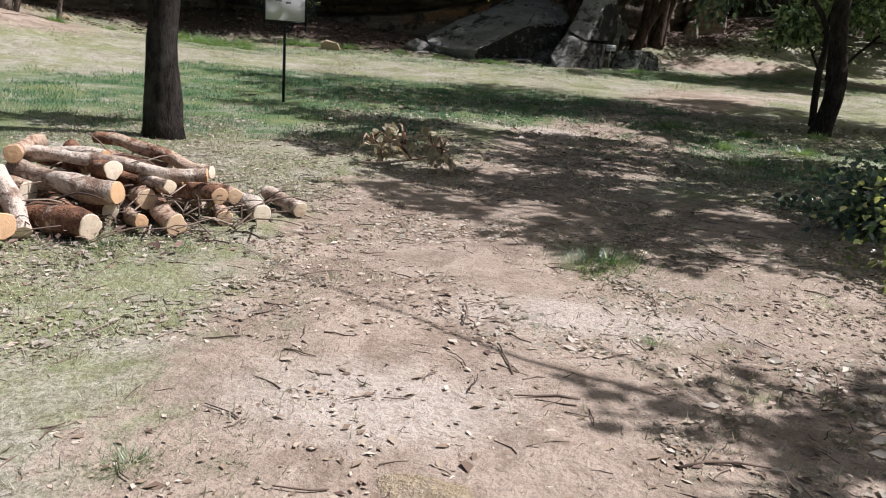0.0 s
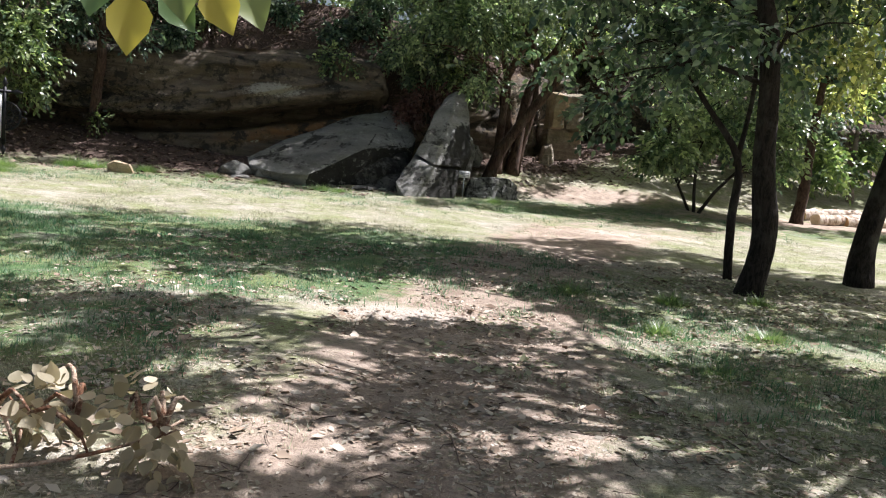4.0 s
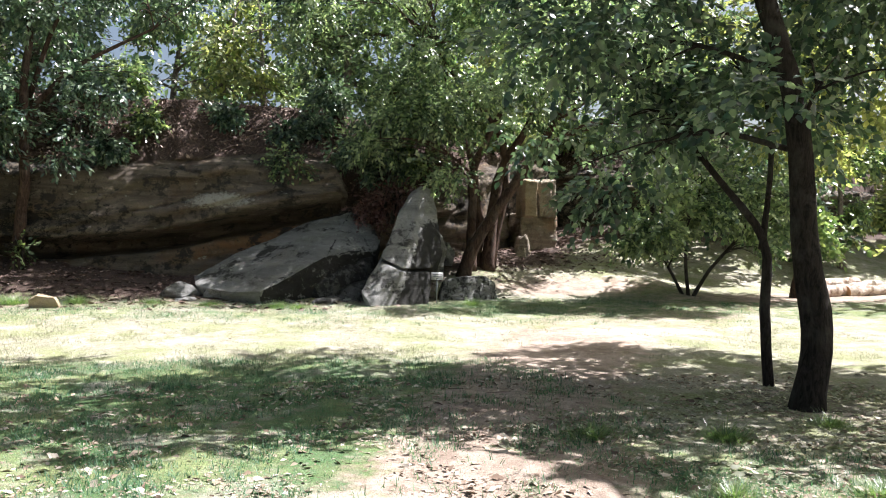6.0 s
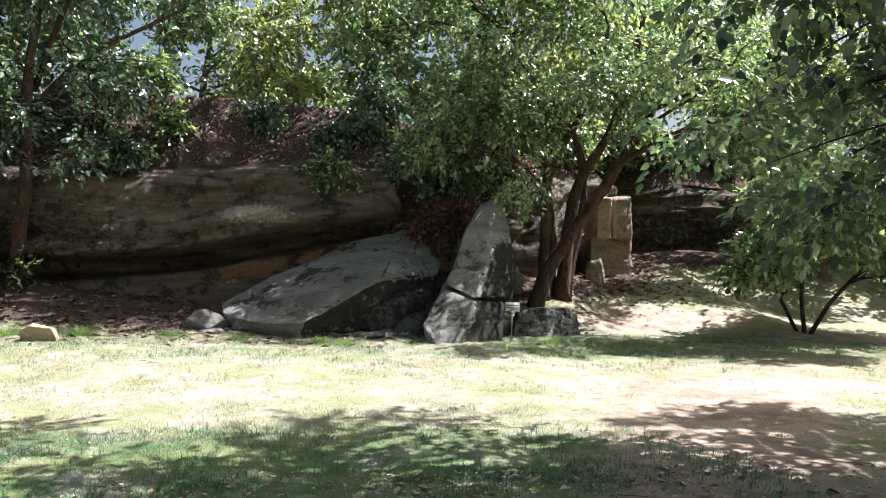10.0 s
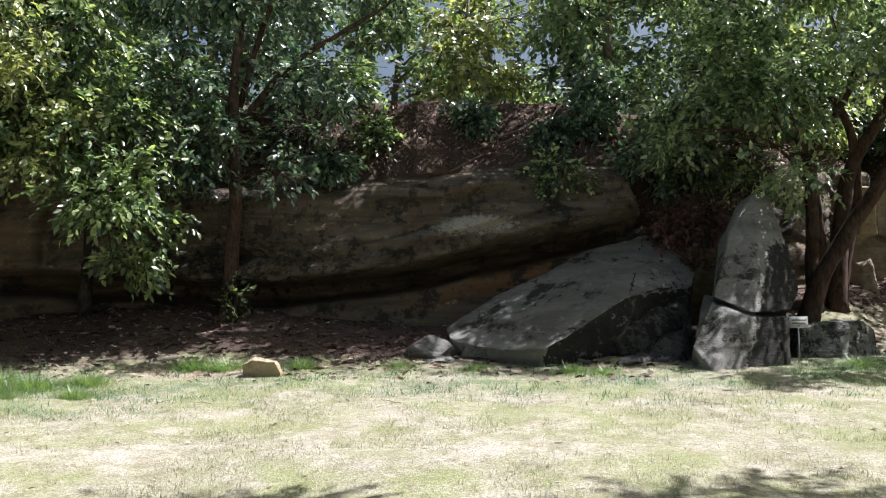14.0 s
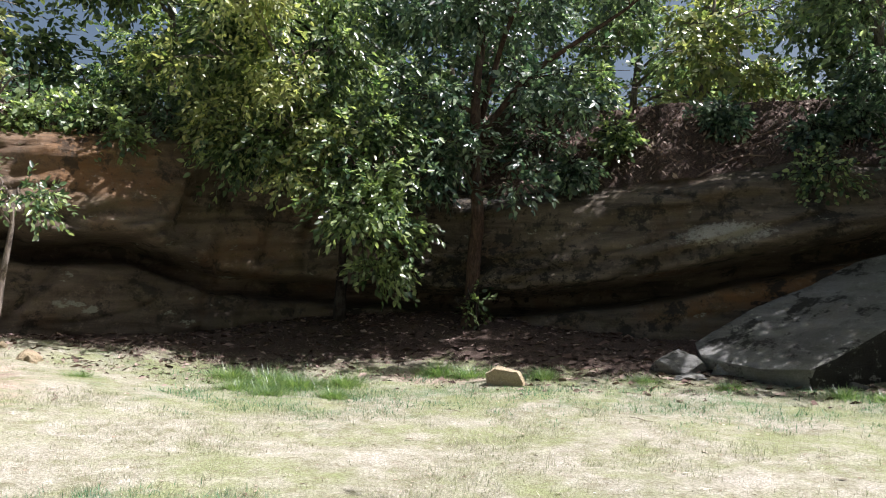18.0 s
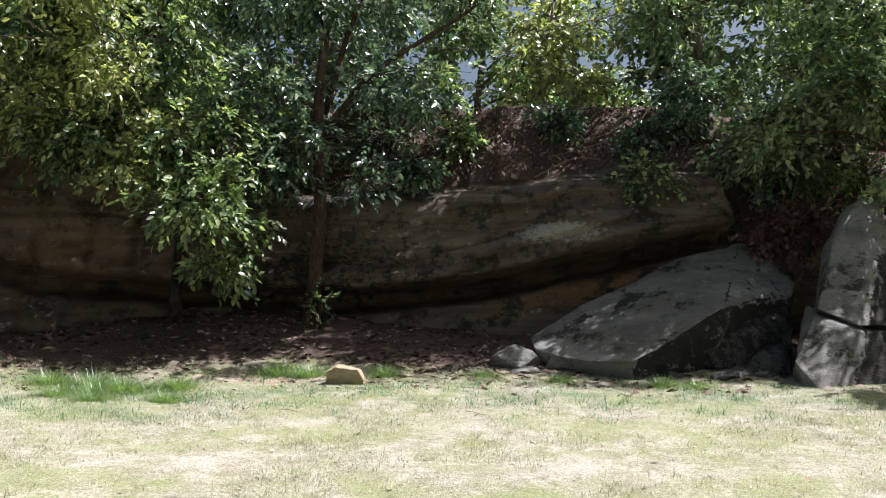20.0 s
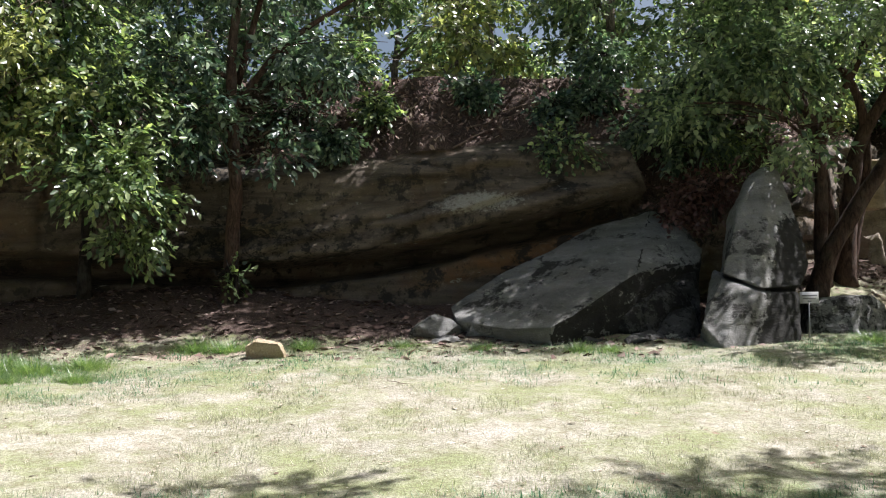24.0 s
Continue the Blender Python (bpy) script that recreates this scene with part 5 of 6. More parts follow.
grass("grass", "clumps of green grass along the foot of the bank", 90000, (-10, 13, 22.5, 28), lambda x, y, bare, litter, r, lush: (litter < 0.55) & (r < 0.25 + lush) & (patch(x, y, 1.3, 71) + 0.7 * patch(x, y, 4.2, 28) > 0.2), 0.08, GRASS, 206)

grass("grass", "thin yellow-green grass of the sunny lawn", 420000, (-13, 13, 18, 27.5), lambda x, y, bare, litter, r, lush: (r < 1.15 - bare) & (litter < 0.6) & (patch(x, y, 0.55, 91) + 0.7 * patch(x, y, 2.3, 38) + 0.35 * patch(x, y, 7.0, 12) + 0.9 * lush > 0.02), 0.045, LAWN, 207)

FLAKE = np.array([(0, -0.5, 0), (0.2, 0, 0.06), (0, 0.5, 0.03), (-0.2, 0, 0.05)])


def flakes(name, label, n, area, keep, size, material, seed, category="leaves", flat=0.13):
    rng = np.random.default_rng(seed)
    at = scatter(rng, n, *area, keep)
    k = len(at)
    a = rng.uniform(0, 6.283, k)
    turn = turns(np.stack([np.cos(a), np.sin(a), rng.normal(0, flat * 0.5, k)], 1), np.stack([rng.normal(0, flat, k), rng.normal(0, flat, k), np.ones(k)], 1))
    at[:, 2] += 0.004
    tagged(many(name, FLAKE * np.array([1.25, 1, 1.6]), LEAF_FACES, at, turn, size * np.exp(rng.normal(-0.2, 0.45, (k, 1))).clip(0.3, 2.4), material), label, category, kind="stuff")


flakes("leaf_litter", "brown fallen leaves on the bank under the cliff", 60000, (-13, 16, 23, 36), lambda x, y, b, l, r, lush: r < l, 0.11, LITTER, 210, flat=0.5)
flakes("leaf_scraps", "pale scraps of dry leaf on the earth", 90000, (-5, 7, 1, 13), lambda x, y, b, l, r, lush: r < 0.25 + 0.75 * (patch(x, y, 0.9, 21) + 0.5 * patch(x, y, 3.0, 5) > 0.0) * ((x + 0.25) ** 2 / 1.3 + (y - 2.9) ** 2 / 0.6 > 1), 0.030, LITTER_PALE, 211, flat=0.25)
flakes("dry_grass_clippings", "pale flat clippings of dry grass on the earth", 70000, (-4.5, 5.5, 1.2, 11), lambda x, y, b, l, r, lush: (patch(x, y, 1.1, 41) + 0.6 * patch(x, y, 3.6, 15) + 0.12 * np.abs(x - 0.2) > 0.15) & (r < 0.9) & ((x + 0.25) ** 2 / 1.3 + (y - 2.9) ** 2 / 0.6 > 1), 0.04, STRAW, 213, "grass", flat=0.35)
flakes("leaf_scraps", "curled brown dead leaves on the earth", 2600, (-3.5, 4.5, 1.4, 10), lambda x, y, b, l, r, lush: r < 0.25 + 0.6 * (x > 0.6), 0.042, LITTER_PALE, 214, flat=0.25)
flakes("leaf_scraps", "dark brown dead leaves on the earth beside the path", 2600, (-3.5, 4.8, 1.2, 8), lambda x, y, b, l, r, lush: r < 0.15 + 0.75 * (x > 0.7) * (patch(x, y, 1.3, 82) > -0.1), 0.034, LITTER, 216, flat=0.22)
flakes("leaf_scraps", "brown scraps of leaf on the lawn", 12000, (-14, 12, 14, 28), lambda x, y, b, l, r, lush: r < 0.25 + 0.7 * (patch(x, y, 1.4, 33) > 0.05), 0.045, LITTER_PALE, 212)
flakes("leaf_scraps", "larger pale flakes of dry leaf beside the path", 2600, (-3.5, 4.5, 1.2, 10), lambda x, y, b, l, r, lush: r < 0.35 + 0.5 * (patch(x, y, 1.2, 52) > 0), 0.036, LITTER_PALE, 215, flat=0.22)
flakes("weeds", "low broad-leaved weeds in the dappled shade", 26000, (1.5, 9, 8.5, 16), lambda x, y, b, l, r, lush: (r < 0.8) & (patch(x, y, 0.8, 63) + 0.6 * patch(x, y, 2.9, 19) + 0.1 * (x - 3) > 0.12), 0.055, LAWN, 217, "weeds", flat=0.6)
flakes("leaf_scraps", "dry brown leaves strewn in the dappled shade", 22000, (-2, 9, 8.5, 17), lambda x, y, b, l, r, lush: r < 0.3 + 0.6 * (patch(x, y, 1.1, 73) > -0.05), 0.06, LITTER_PALE, 218, flat=0.5)
rng_bank = np.random.default_rng(77)
near_u = np.nonzero((CL[:-1, 0] > -15) & (CL[:-1, 0] < 13))[0]
pick_u, pick_v = rng_bank.choice(near_u, 15000), rng_bank.integers(0, 16, 15000)
bank_at = BANK[pick_u, pick_v] + (BANK[pick_u + 1, pick_v + 1] - BANK[pick_u, pick_v]) * rng_bank.random((15000, 1)) + np.array([0, -0.03, 0.03])
bank_turn = turns(rng_bank.normal(size=(15000, 3)), rng_bank.normal(size=(15000, 3)) * 0.7 + np.array([0, -0.7, 0.9]))
tagged(many("leaf_litter", FLAKE, LEAF_FACES, bank_at, bank_turn, 0.10 * rng_bank.uniform(0.4, 1.6, (15000, 1)), LITTER), "brown fallen leaves on the slope above the rock", "leaves", kind="stuff")
bank_some = rng_bank.random(15000) < 0.03
tagged(many("leaf_litter", FLAKE, LEAF_FACES, bank_at[bank_some] + np.array([0.03, -0.02, 0.02]), bank_turn[bank_some], 0.13 * rng_bank.uniform(0.5, 1.4, (int(bank_some.sum()), 1)), LITTER_PALE), "curled pale dead leaves on the slope above the rock", "leaves", kind="stuff")


# ---- pale sunlit rocks behind the stems ----
PALE_CLIFF = rock_material("pale_buff_sandstone", (0.46, 0.40, 0.32), (0.28, 0.23, 0.18), (0.36, 0.22, 0.13), 0.06, 0.3)
rock("upright_slab", [(8.75, 32.2, 1.2), (9.2, 32.2, 1.2), (9.35, 33.0, 1.2), (8.7, 33.0, 1.2), (8.8, 32.3, 2.1), (9.05, 32.3, 2.3), (9.25, 32.6, 2.0), (8.9, 33.0, 2.2)], PALE_CLIFF, "pale upright sandstone slab in the sun", "rock", "pale slabs behind the stems", seed=41, rough=0.05, bevel=0.03)
rock("upright_slab", [(8.5, 31.7, 1.1), (8.85, 31.6, 1.1), (8.95, 32.1, 1.1), (8.5, 32.2, 1.1), (8.55, 31.8, 1.8), (8.8, 31.8, 1.95), (8.85, 32.1, 1.7)], PALE_CLIFF, "pale upright sandstone slab in the sun", "rock", "pale slabs behind the stems", seed=42, rough=0.05, bevel=0.03)
rock("rock_buttress", [(9.2, 33.9, 1.1), (10.8, 34.2, 1.1), (11.0, 36.4, 1.1), (9.4, 36.6, 1.1), (9.35, 33.9, 2.95), (10.7, 34.2, 2.95), (10.9, 36.4, 3.2), (9.5, 36.6, 3.2)], PALE_CLIFF, "sandstone buttress in the shade beside a dark hollow", "rock", seed=43, rough=0.09, bevel=0.05)
# paler stone than the block beside it stands for the sunlit facet
rock("capping_block", [(9.3, 33.35, 2.9), (9.75, 33.3, 2.9), (9.85, 34.6, 2.9), (9.4, 34.8, 2.9), (9.35, 33.4, 4.15), (9.75, 33.35, 4.1), (9.8, 34.5, 4.3), (9.4, 34.7, 4.3)], PALE_ROCK, "squared block of sandstone, its sunlit face put into the pale colour", "rock", "blocks on the buttress", seed=44, rough=0.04, bevel=0.02)
rock("capping_block", [(9.95, 33.7, 2.9), (10.65, 33.8, 2.9), (10.8, 35.2, 2.9), (10.0, 35.2, 2.9), (10.0, 33.75, 4.1), (10.6, 33.85, 4.25), (10.7, 35.1, 4.4), (10.0, 35.2, 4.3)], PALE_CLIFF, "brown upright block of sandstone on the buttress", "rock", "blocks on the buttress", seed=45, rough=0.05, bevel=0.03)


# ---- logs ----
def log(end, tail, r, bark, label, group, seed, name="wood_log"):
    """A sawn log from its near cut end to its far end."""
    a, b = Vector(end), Vector(tail)
    t = thing(name, a.lerp(b, 0.5), label, "log", group)
    d = (b - a).normalized()
    n = max(4, int((b - a).length / 0.07))
    side = d.orthogonal().normalized()
    pts = [a.lerp(b, i / n) + side * 0.07 * min(1.0, r / 0.05) * noise.noise(a.lerp(b, i / n) * 2.4 + Vector((seed, 0, 0))) for i in range(n + 1)]
    rad = [r * (1 + 0.2 * noise.noise(p * 6 + Vector((0, seed, 0))) + 0.25 * max(0.0, noise.noise(p * 9 + Vector((seed, 3, 0))) - 0.25)) for p in pts]
    v, f = tube(pts, rad, 18, 0.22, seed * 1.3, caps=False)
    link_mesh("bark", v, f, bark, t)
    for k, (centre, way) in enumerate(((pts[0], -d), (pts[-1], d))):
        ring = v[:18] if k == 0 else v[-18:]
        inner = [centre.lerp(q, 0.93) + way * 0.006 for q in ring]
        mid = [centre.lerp(q, 0.45) + way * 0.008 for q in ring]
        turn = way.to_track_quat("Z", "Y").to_matrix().to_4x4()
        turn.translation = centre
        local = [turn.inverted() @ q for q in ring + inner + mid + [centre + way * 0.007]]
        fs = []
        for i in range(18):
            j = (i + 1) % 18
            fs += [(i, j, 18 + j, 18 + i), (18 + i, 18 + j, 36 + j, 36 + i), (36 + i, 36 + j, 54)]
        me = bpy.data.meshes.new("cut_end")
        me.from_pydata(local, [], fs)
        me.materials.append(CUT)
        ob = new("cut_end", me)
        ob.parent, ob.matrix_parent_inverse = t, Matrix.Translation(t.location).inverted()
        ob.matrix_basis = turn
    return t


PILE = "logs of the woodpile"
for k, (end, tail, r, bark, label) in enumerate((
        ((-2.11, 5.0, 0.28), (-2.95, 5.3, 0.30), 0.078, BARK_LOG, "thick pale log with a clean sawn end"),
        ((-2.2, 4.75, 0.085), (-2.66, 5.0, 0.085), 0.09, BARK_BROWN, "short rough-barked log lying on the ground"),
        ((-2.24, 5.25, 0.37), (-2.9, 6.0, 0.33), 0.062, BARK_BROWN, "sawn log near the top of the pile"),
        ((-1.69, 5.5, 0.33), (-2.95, 5.35, 0.42), 0.045, BARK_LOG, "long thin limb lying across the pile"),
        ((-1.72, 5.75, 0.32), (-2.75, 6.15, 0.42), 0.05, BARK_BROWN, "crooked limb lying on top of the pile"),
        ((-2.88, 5.2, 0.44), (-3.1, 6.0, 0.4), 0.06, BARK_BROWN, "log with an orange sawn end on top"),
        ((-1.73, 5.05, 0.10), (-2.18, 5.7, 0.14), 0.07, BARK_BROWN, "brown log sloping down to the ground"),
        ((-1.95, 5.0, 0.11), (-2.32, 5.6, 0.07), 0.048, BARK_BROWN, "thin brown log low in the pile"),
        ((-1.59, 5.35, 0.19), (-1.97, 5.9, 0.21), 0.062, BARK_BROWN, "log with a bright orange sawn end"),
        ((-1.5, 5.5, 0.19), (-1.77, 5.9, 0.16), 0.052, BARK_BROWN, "reddish log with a pale sawn end"),
        ((-1.5, 5.35, 0.09), (-1.81, 5.9, 0.09), 0.054, BARK_BROWN, "short log at the edge of the pile"),
        ((-1.29, 5.55, 0.085), (-1.63, 6.1, 0.07), 0.064, BARK_LOG, "pale log lying apart on the ground"),
        ((-1.08, 5.75, 0.065), (-1.44, 6.2, 0.06), 0.054, BARK_LOG, "grey log lying apart on the ground"),
        ((-2.9, 5.0, 0.36), (-2.6, 4.72, 0.04), 0.065, BARK_LOG, "pale split log leaning against the pile"),
        ((-3.1, 4.95, 0.34), (-2.78, 4.7, 0.05), 0.06, BARK_LOG, "pale split log leaning against the pile"),
        ((-2.0, 5.5, 0.26), (-2.6, 5.75, 0.24), 0.06, BARK_BROWN, "brown log inside the pile"),
        ((-1.9, 5.75, 0.24), (-2.5, 6.2, 0.2), 0.06, BARK_BROWN, "brown log inside the pile"),
        ((-2.4, 5.5, 0.40), (-3.1, 5.6, 0.38), 0.05, BARK_LOG, "pale limb on top of the pile"),
        ((-2.62, 4.5, 0.12), (-3.2, 5.1, 0.11), 0.085, BARK_BROWN, "fat log with a red-brown sawn end"),
        ((-1.86, 5.3, 0.30), (-2.14, 5.5, 0.27), 0.045, BARK_LOG, "short pale broken log"),
        ((-2.09, 5.9, 0.27), (-2.6, 5.95, 0.29), 0.065, BARK_BROWN, "brown log inside the pile"),
        ((-2.6, 5.65, 0.29), (-3.1, 5.9, 0.27), 0.065, BARK_BROWN, "brown log inside the pile"),
        ((-2.42, 5.1, 0.07), (-2.85, 5.5, 0.07), 0.065, BARK_BROWN, "brown log at the bottom of the pile"),
        ((-2.18, 5.05, 0.14), (-2.6, 5.6, 0.09), 0.055, BARK_BROWN, "brown log at the bottom of the pile"),
        ((-2.05, 5.3, 0.16), (-2.5, 5.9, 0.17), 0.07, BARK_BROWN, "brown log inside the pile"),
        ((-2.75, 5.1, 0.2), (-3.3, 5.3, 0.2), 0.08, BARK_BROWN, "brown log inside the pile"),
        ((-1.75, 5.7, 0.07), (-2.3, 6.0, 0.07), 0.07, BARK_BROWN, "brown log at the bottom of the pile"),
        ((-2.3, 5.75, 0.08), (-3.0, 5.8, 0.09), 0.08, BARK_BROWN, "brown log at the bottom of the pile"))):
    log(end, tail, r, bark, label, PILE, k + 1)
def brushwood():
    rnd = random.Random(17)
    v, f = [], []
    for _ in range(170):
        x, y = rnd.uniform(-3.1, -1.3), rnd.uniform(4.8, 6.2)
        top = 0.46 * max(0.08, 1 - abs(x + 2.4) / 1.25) * max(0.1, 1 - abs(y - 5.5) / 0.9)
        p = Vector((x, y, rnd.uniform(0.02, 0.06) + top * rnd.random()))
        a, tip = rnd.uniform(0, 6.28), rnd.uniform(0.15, 0.5)
        q = p + Vector((math.cos(a) * tip, math.sin(a) * tip, rnd.uniform(-0.06, 0.1)))
        q.z = max(q.z, 0.01)
        m = p.lerp(q, 0.5) + Vector((rnd.uniform(-0.04, 0.04), rnd.uniform(-0.04, 0.04), rnd.uniform(0.0, 0.05)))
        r = rnd.uniform(0.003, 0.009)
        v2, f2 = tube(curve_points([p, m, q], 0.08), [r * (1 - 0.1 * i) for i in range(len(curve_points([p, m, q], 0.08)))], 5)
        f += [tuple(i + len(v) for i in g) for g in f2]
        v += v2
    tagged(link_mesh("brushwood", v, f, TWIG), "thin sticks and brushwood tangled in the woodpile", "sticks", kind="stuff")
    rng = np.random.default_rng(18)
    n = 500
    px, py = rng.normal(-2.2, 0.55, n), rng.normal(5.4, 0.45, n)
    at = np.stack([px, py, 0.02 + np.abs(rng.normal(0, 0.03, n))], 1)
    turn = turns(rng.normal(size=(n, 3)) * np.array([1, 1, 0.2]), rng.normal(size=(n, 3)) * 0.3 + np.array([0, 0, 1.0]))
    tagged(many("leaf_litter", FLAKE, LEAF_FACES, at, turn, 0.07 * rng.uniform(0.4, 1.5, (n, 1)), LITTER), "dead leaves round the woodpile", "leaves", kind="stuff")


brushwood()
for k, (x, y, dx, dy, r) in enumerate(((17.2, 28.6, 2.4, 0.9, 0.2), (18.6, 29.0, 2.6, 0.4, 0.17), (17.6, 30.0, 2.8, 0.8, 0.2), (19.2, 29.9, 2.2, 1.0, 0.15))):
    z = gz(x, y) + r * 0.85
    log((x, y, z), (x + dx, y + dy, gz(x + dx, y + dy) + r * 0.85), r, BARK_LOG, "felled trunk lying on the lawn", "felled trunks on the lawn", 60 + k, "felled_trunk")


# ---- twigs and fallen branches ----
def twig_geometry(rnd, at, length, r, out_v, out_f, lift=0.01):
    a = rnd.uniform(0, 6.28)
    p = Vector(at)
    pts = [p]
    for _ in range(3):
        a += rnd.uniform(-0.5, 0.5)
        q = pts[-1] + Vector((math.cos(a), math.sin(a), 0)) * length / 3
        q.z = gz(q.x, q.y) + r + lift * rnd.random()
        pts.append(q)
    v, f = tube(pts, [r, r * 0.9, r * 0.75, r * 0.5], 4)
    out_f += [tuple(i + len(out_v) for i in g) for g in f]
    out_v += v


def twigs(name, label, n, area, length, seed):
    rnd = random.Random(seed)
    v, f = [], []
    for _ in range(n):
        x, y = rnd.uniform(area[0], area[1]), rnd.uniform(area[2], area[3])
        k = rnd.random() ** 2
        twig_geometry(rnd, (x, y, gz(x, y) + 0.008), length * (0.35 + 1.2 * k), 0.0016 + 0.003 * k, v, f)
    tagged(link_mesh(name, v, f, TWIG), label, "twigs", kind="stuff")


twigs("twigs", "thin dry twigs strewn over the bare earth", 2000, (-3.0, 3.8, 1.2, 9.5), 0.12, 301)
twigs("twigs", "dry twigs on the shaded ground", 160, (-3, 7, 9.5, 17), 0.22, 302)
twigs("twigs", "dry twigs on the bank", 150, (-12, 12, 23, 29), 0.3, 303)
for k, (x, y, length, r) in enumerate(((0.35, 3.25, 0.32, 0.010), (0.62, 3.05, 0.28, 0.011), (0.15, 4.1, 0.25, 0.009), (1.25, 4.35, 0.5, 0.008), (0.9, 2.55, 0.36, 0.012), (1.7, 3.2, 0.4, 0.009), (2.2, 5.4, 0.5, 0.011), (-0.6, 4.6, 0.3, 0.007), (1.3, 9.0, 0.6, 0.012), (0.6, 10.2, 0.5, 0.010), (-10.9, 19.6, 0.9, 0.014), (-11.8, 19.9, 0.7, 0.012), (-8.6, 21.0, 0.7, 0.012), (-2.0, 4.6, 0.5, 0.008), (-1.7, 4.95, 0.6, 0.007), (-1.2, 5.9, 0.7, 0.007))):
    rnd = random.Random(400 + k)
    v, f = [], []
    r *= 0.62
    twig_geometry(rnd, (x, y, gz(x, y) + r), length, r, v, f)
    twig_geometry(rnd, (v[6].x, v[6].y, gz(v[6].x, v[6].y) + r), length * 0.45, r * 0.55, v, f)
    tagged(link_mesh("fallen_branch", v, f, TWIG), "short dry fallen branch on the earth", "branch", "fallen branches")


def bank_point(u, v):
    return Vector(BANK[u, v])


rnd_root = random.Random(31)
start = int(np.argmin(np.abs(CL[:, 0] + 6.5)))
for k in range(12):
    u = start + rnd_root.randrange(0, 90)
    r0 = rnd_root.randrange(1, 12)
    pts = [bank_point(u + 4 * i, min(15, max(0, r0 + rnd_root.randrange(-1, 2)))) + Vector((0, -0.02, 0.03)) for i in range(4)]
    r = rnd_root.uniform(0.012, 0.03)
    pts = curve_points(pts, 0.12)
    tagged(link_mesh("fallen_branch", *tube(pts, [r * (1 - 0.6 * i / len(pts)) for i in range(len(pts))], 6, 0.3, k), TWIG), "bare dead branch lying on the leafy slope", "branch", "branches on the slope")


# ---- tufts ----
def tuft(x, y, r, h, n, seed, leaf, label):
    rng = np.random.default_rng(seed)
    a, q = rng.uniform(0, 6.283, n), r * np.abs(rng.normal(0, 0.55, n))
    q = q * (1 + 0.5 * np.sin(3 * a + seed) * np.sin(2 * a + 2 * seed))
    px, py = x + q * np.cos(a), y + q * np.sin(a)
    at = np.stack([px, py, heights(px, py) - 0.01], 1)
    b = a + rng.normal(0, 0.9, n)
    turn = turns(np.stack([np.cos(b), np.sin(b), rng.normal(0, 0.3, n)], 1), np.tile([0, 0, 1.0], (n, 1)))
    ob = many("grass_tuft", BLADE * np.array([0.5, 1.4, 0.85]), BLADE_FACES, at, turn, h * rng.uniform(0.3, 1.15, (n, 1)) * (1.15 - 0.6 * np.clip(q / r, 0, 1.2))[:, None], leaf)
    tagged(ob, label, "grass tuft", "grass tufts", "stuff")


GRASS_LUSH = leaf_material("lush_grass_blades", (0.05, 0.10, 0.042), (0.10, 0.165, 0.066), (0.23, 0.28, 0.14), 0.4)
rnd_tuft = random.Random(9)
for k, (x, y, r, h) in enumerate(((1.15, 5.3, 0.4, 0.2), (0.95, 5.15, 0.3, 0.16), (0.54, 3.84, 0.18, 0.08), (1.1, 3.8, 0.2, 0.07), (-0.97, 2.32, 0.25, 0.09), (-0.6, 2.1, 0.2, 0.07), (-1.6, 4.7, 0.2, 0.12), (-2.05, 4.65, 0.18, 0.11), (3.75, 13.8, 0.35, 0.16), (4.95, 13.6, 0.3, 0.18), (4.1, 12.1, 0.35, 0.14), (5.2, 11.9, 0.4, 0.14), (3.9, 10.6, 0.5, 0.12), (6.3, 13.9, 0.3, 0.16),
                                 (-7.0, 23.4, 0.5, 0.2), (-7.6, 23.6, 0.5, 0.22), (-6.2, 23.9, 0.4, 0.2), (-4.75, 26.2, 0.5, 0.26), (-5.4, 26.4, 0.5, 0.26), (-3.6, 26.5, 0.3, 0.18), (-1.9, 26.3, 0.5, 0.15), (-0.6, 26.1, 0.5, 0.15), (1.4, 25.7, 0.5, 0.14), (-10.6, 21.6, 0.35, 0.2), (-9.6, 22.6, 0.3, 0.14), (-8.3, 24.5, 0.6, 0.26), (-7.7, 24.7, 0.6, 0.28), (-7.1, 24.5, 0.6, 0.26), (-6.5, 24.9, 0.5, 0.24), (-7.4, 24.1, 0.5, 0.2), (-3.5, 26.2, 0.4, 0.2), (0.9, 25.8, 0.4, 0.2), (5.7, 26.2, 0.4, 0.2))):
    tuft(x, y, r * (1.5 if y < 7 else 1.2), h * (0.62 if y < 7 else 1.0 if y < 20 else 0.95), int((1000 if y < 7 else 900) * r / 0.3), 500 + k, GRASS_LUSH, "tuft of taller green grass")


# ---- cut branch with withered leaves, and the bough over the path ----
tree("cut_branch", "cut branch with withered pale tan leaves on the path's edge", [([(-0.95, 8.15, 0.03), (-0.6, 8.2, 0.05), (-0.2, 8.3, 0.12), (0.0, 8.4, 0.2)], 0.012, 0.006), ([(-0.7, 8.2, 0.05), (-0.75, 8.45, 0.15), (-0.9, 8.6, 0.25)], 0.009, 0.005)],
     [(-0.8, 8.4, 0.2, 0.28, 0.2, 0.12), (-0.5, 8.5, 0.2, 0.2, 0.15, 0.12), (-0.2, 8.3, 0.24, 0.15, 0.14, 0.16)], BARK_BROWN, LEAF_DRY, 170, 0.085, 601, per=3, reach=0.1, category="branch", limb_r=0.004, width=1.3, shape=(OVATE, OVATE_FACES))

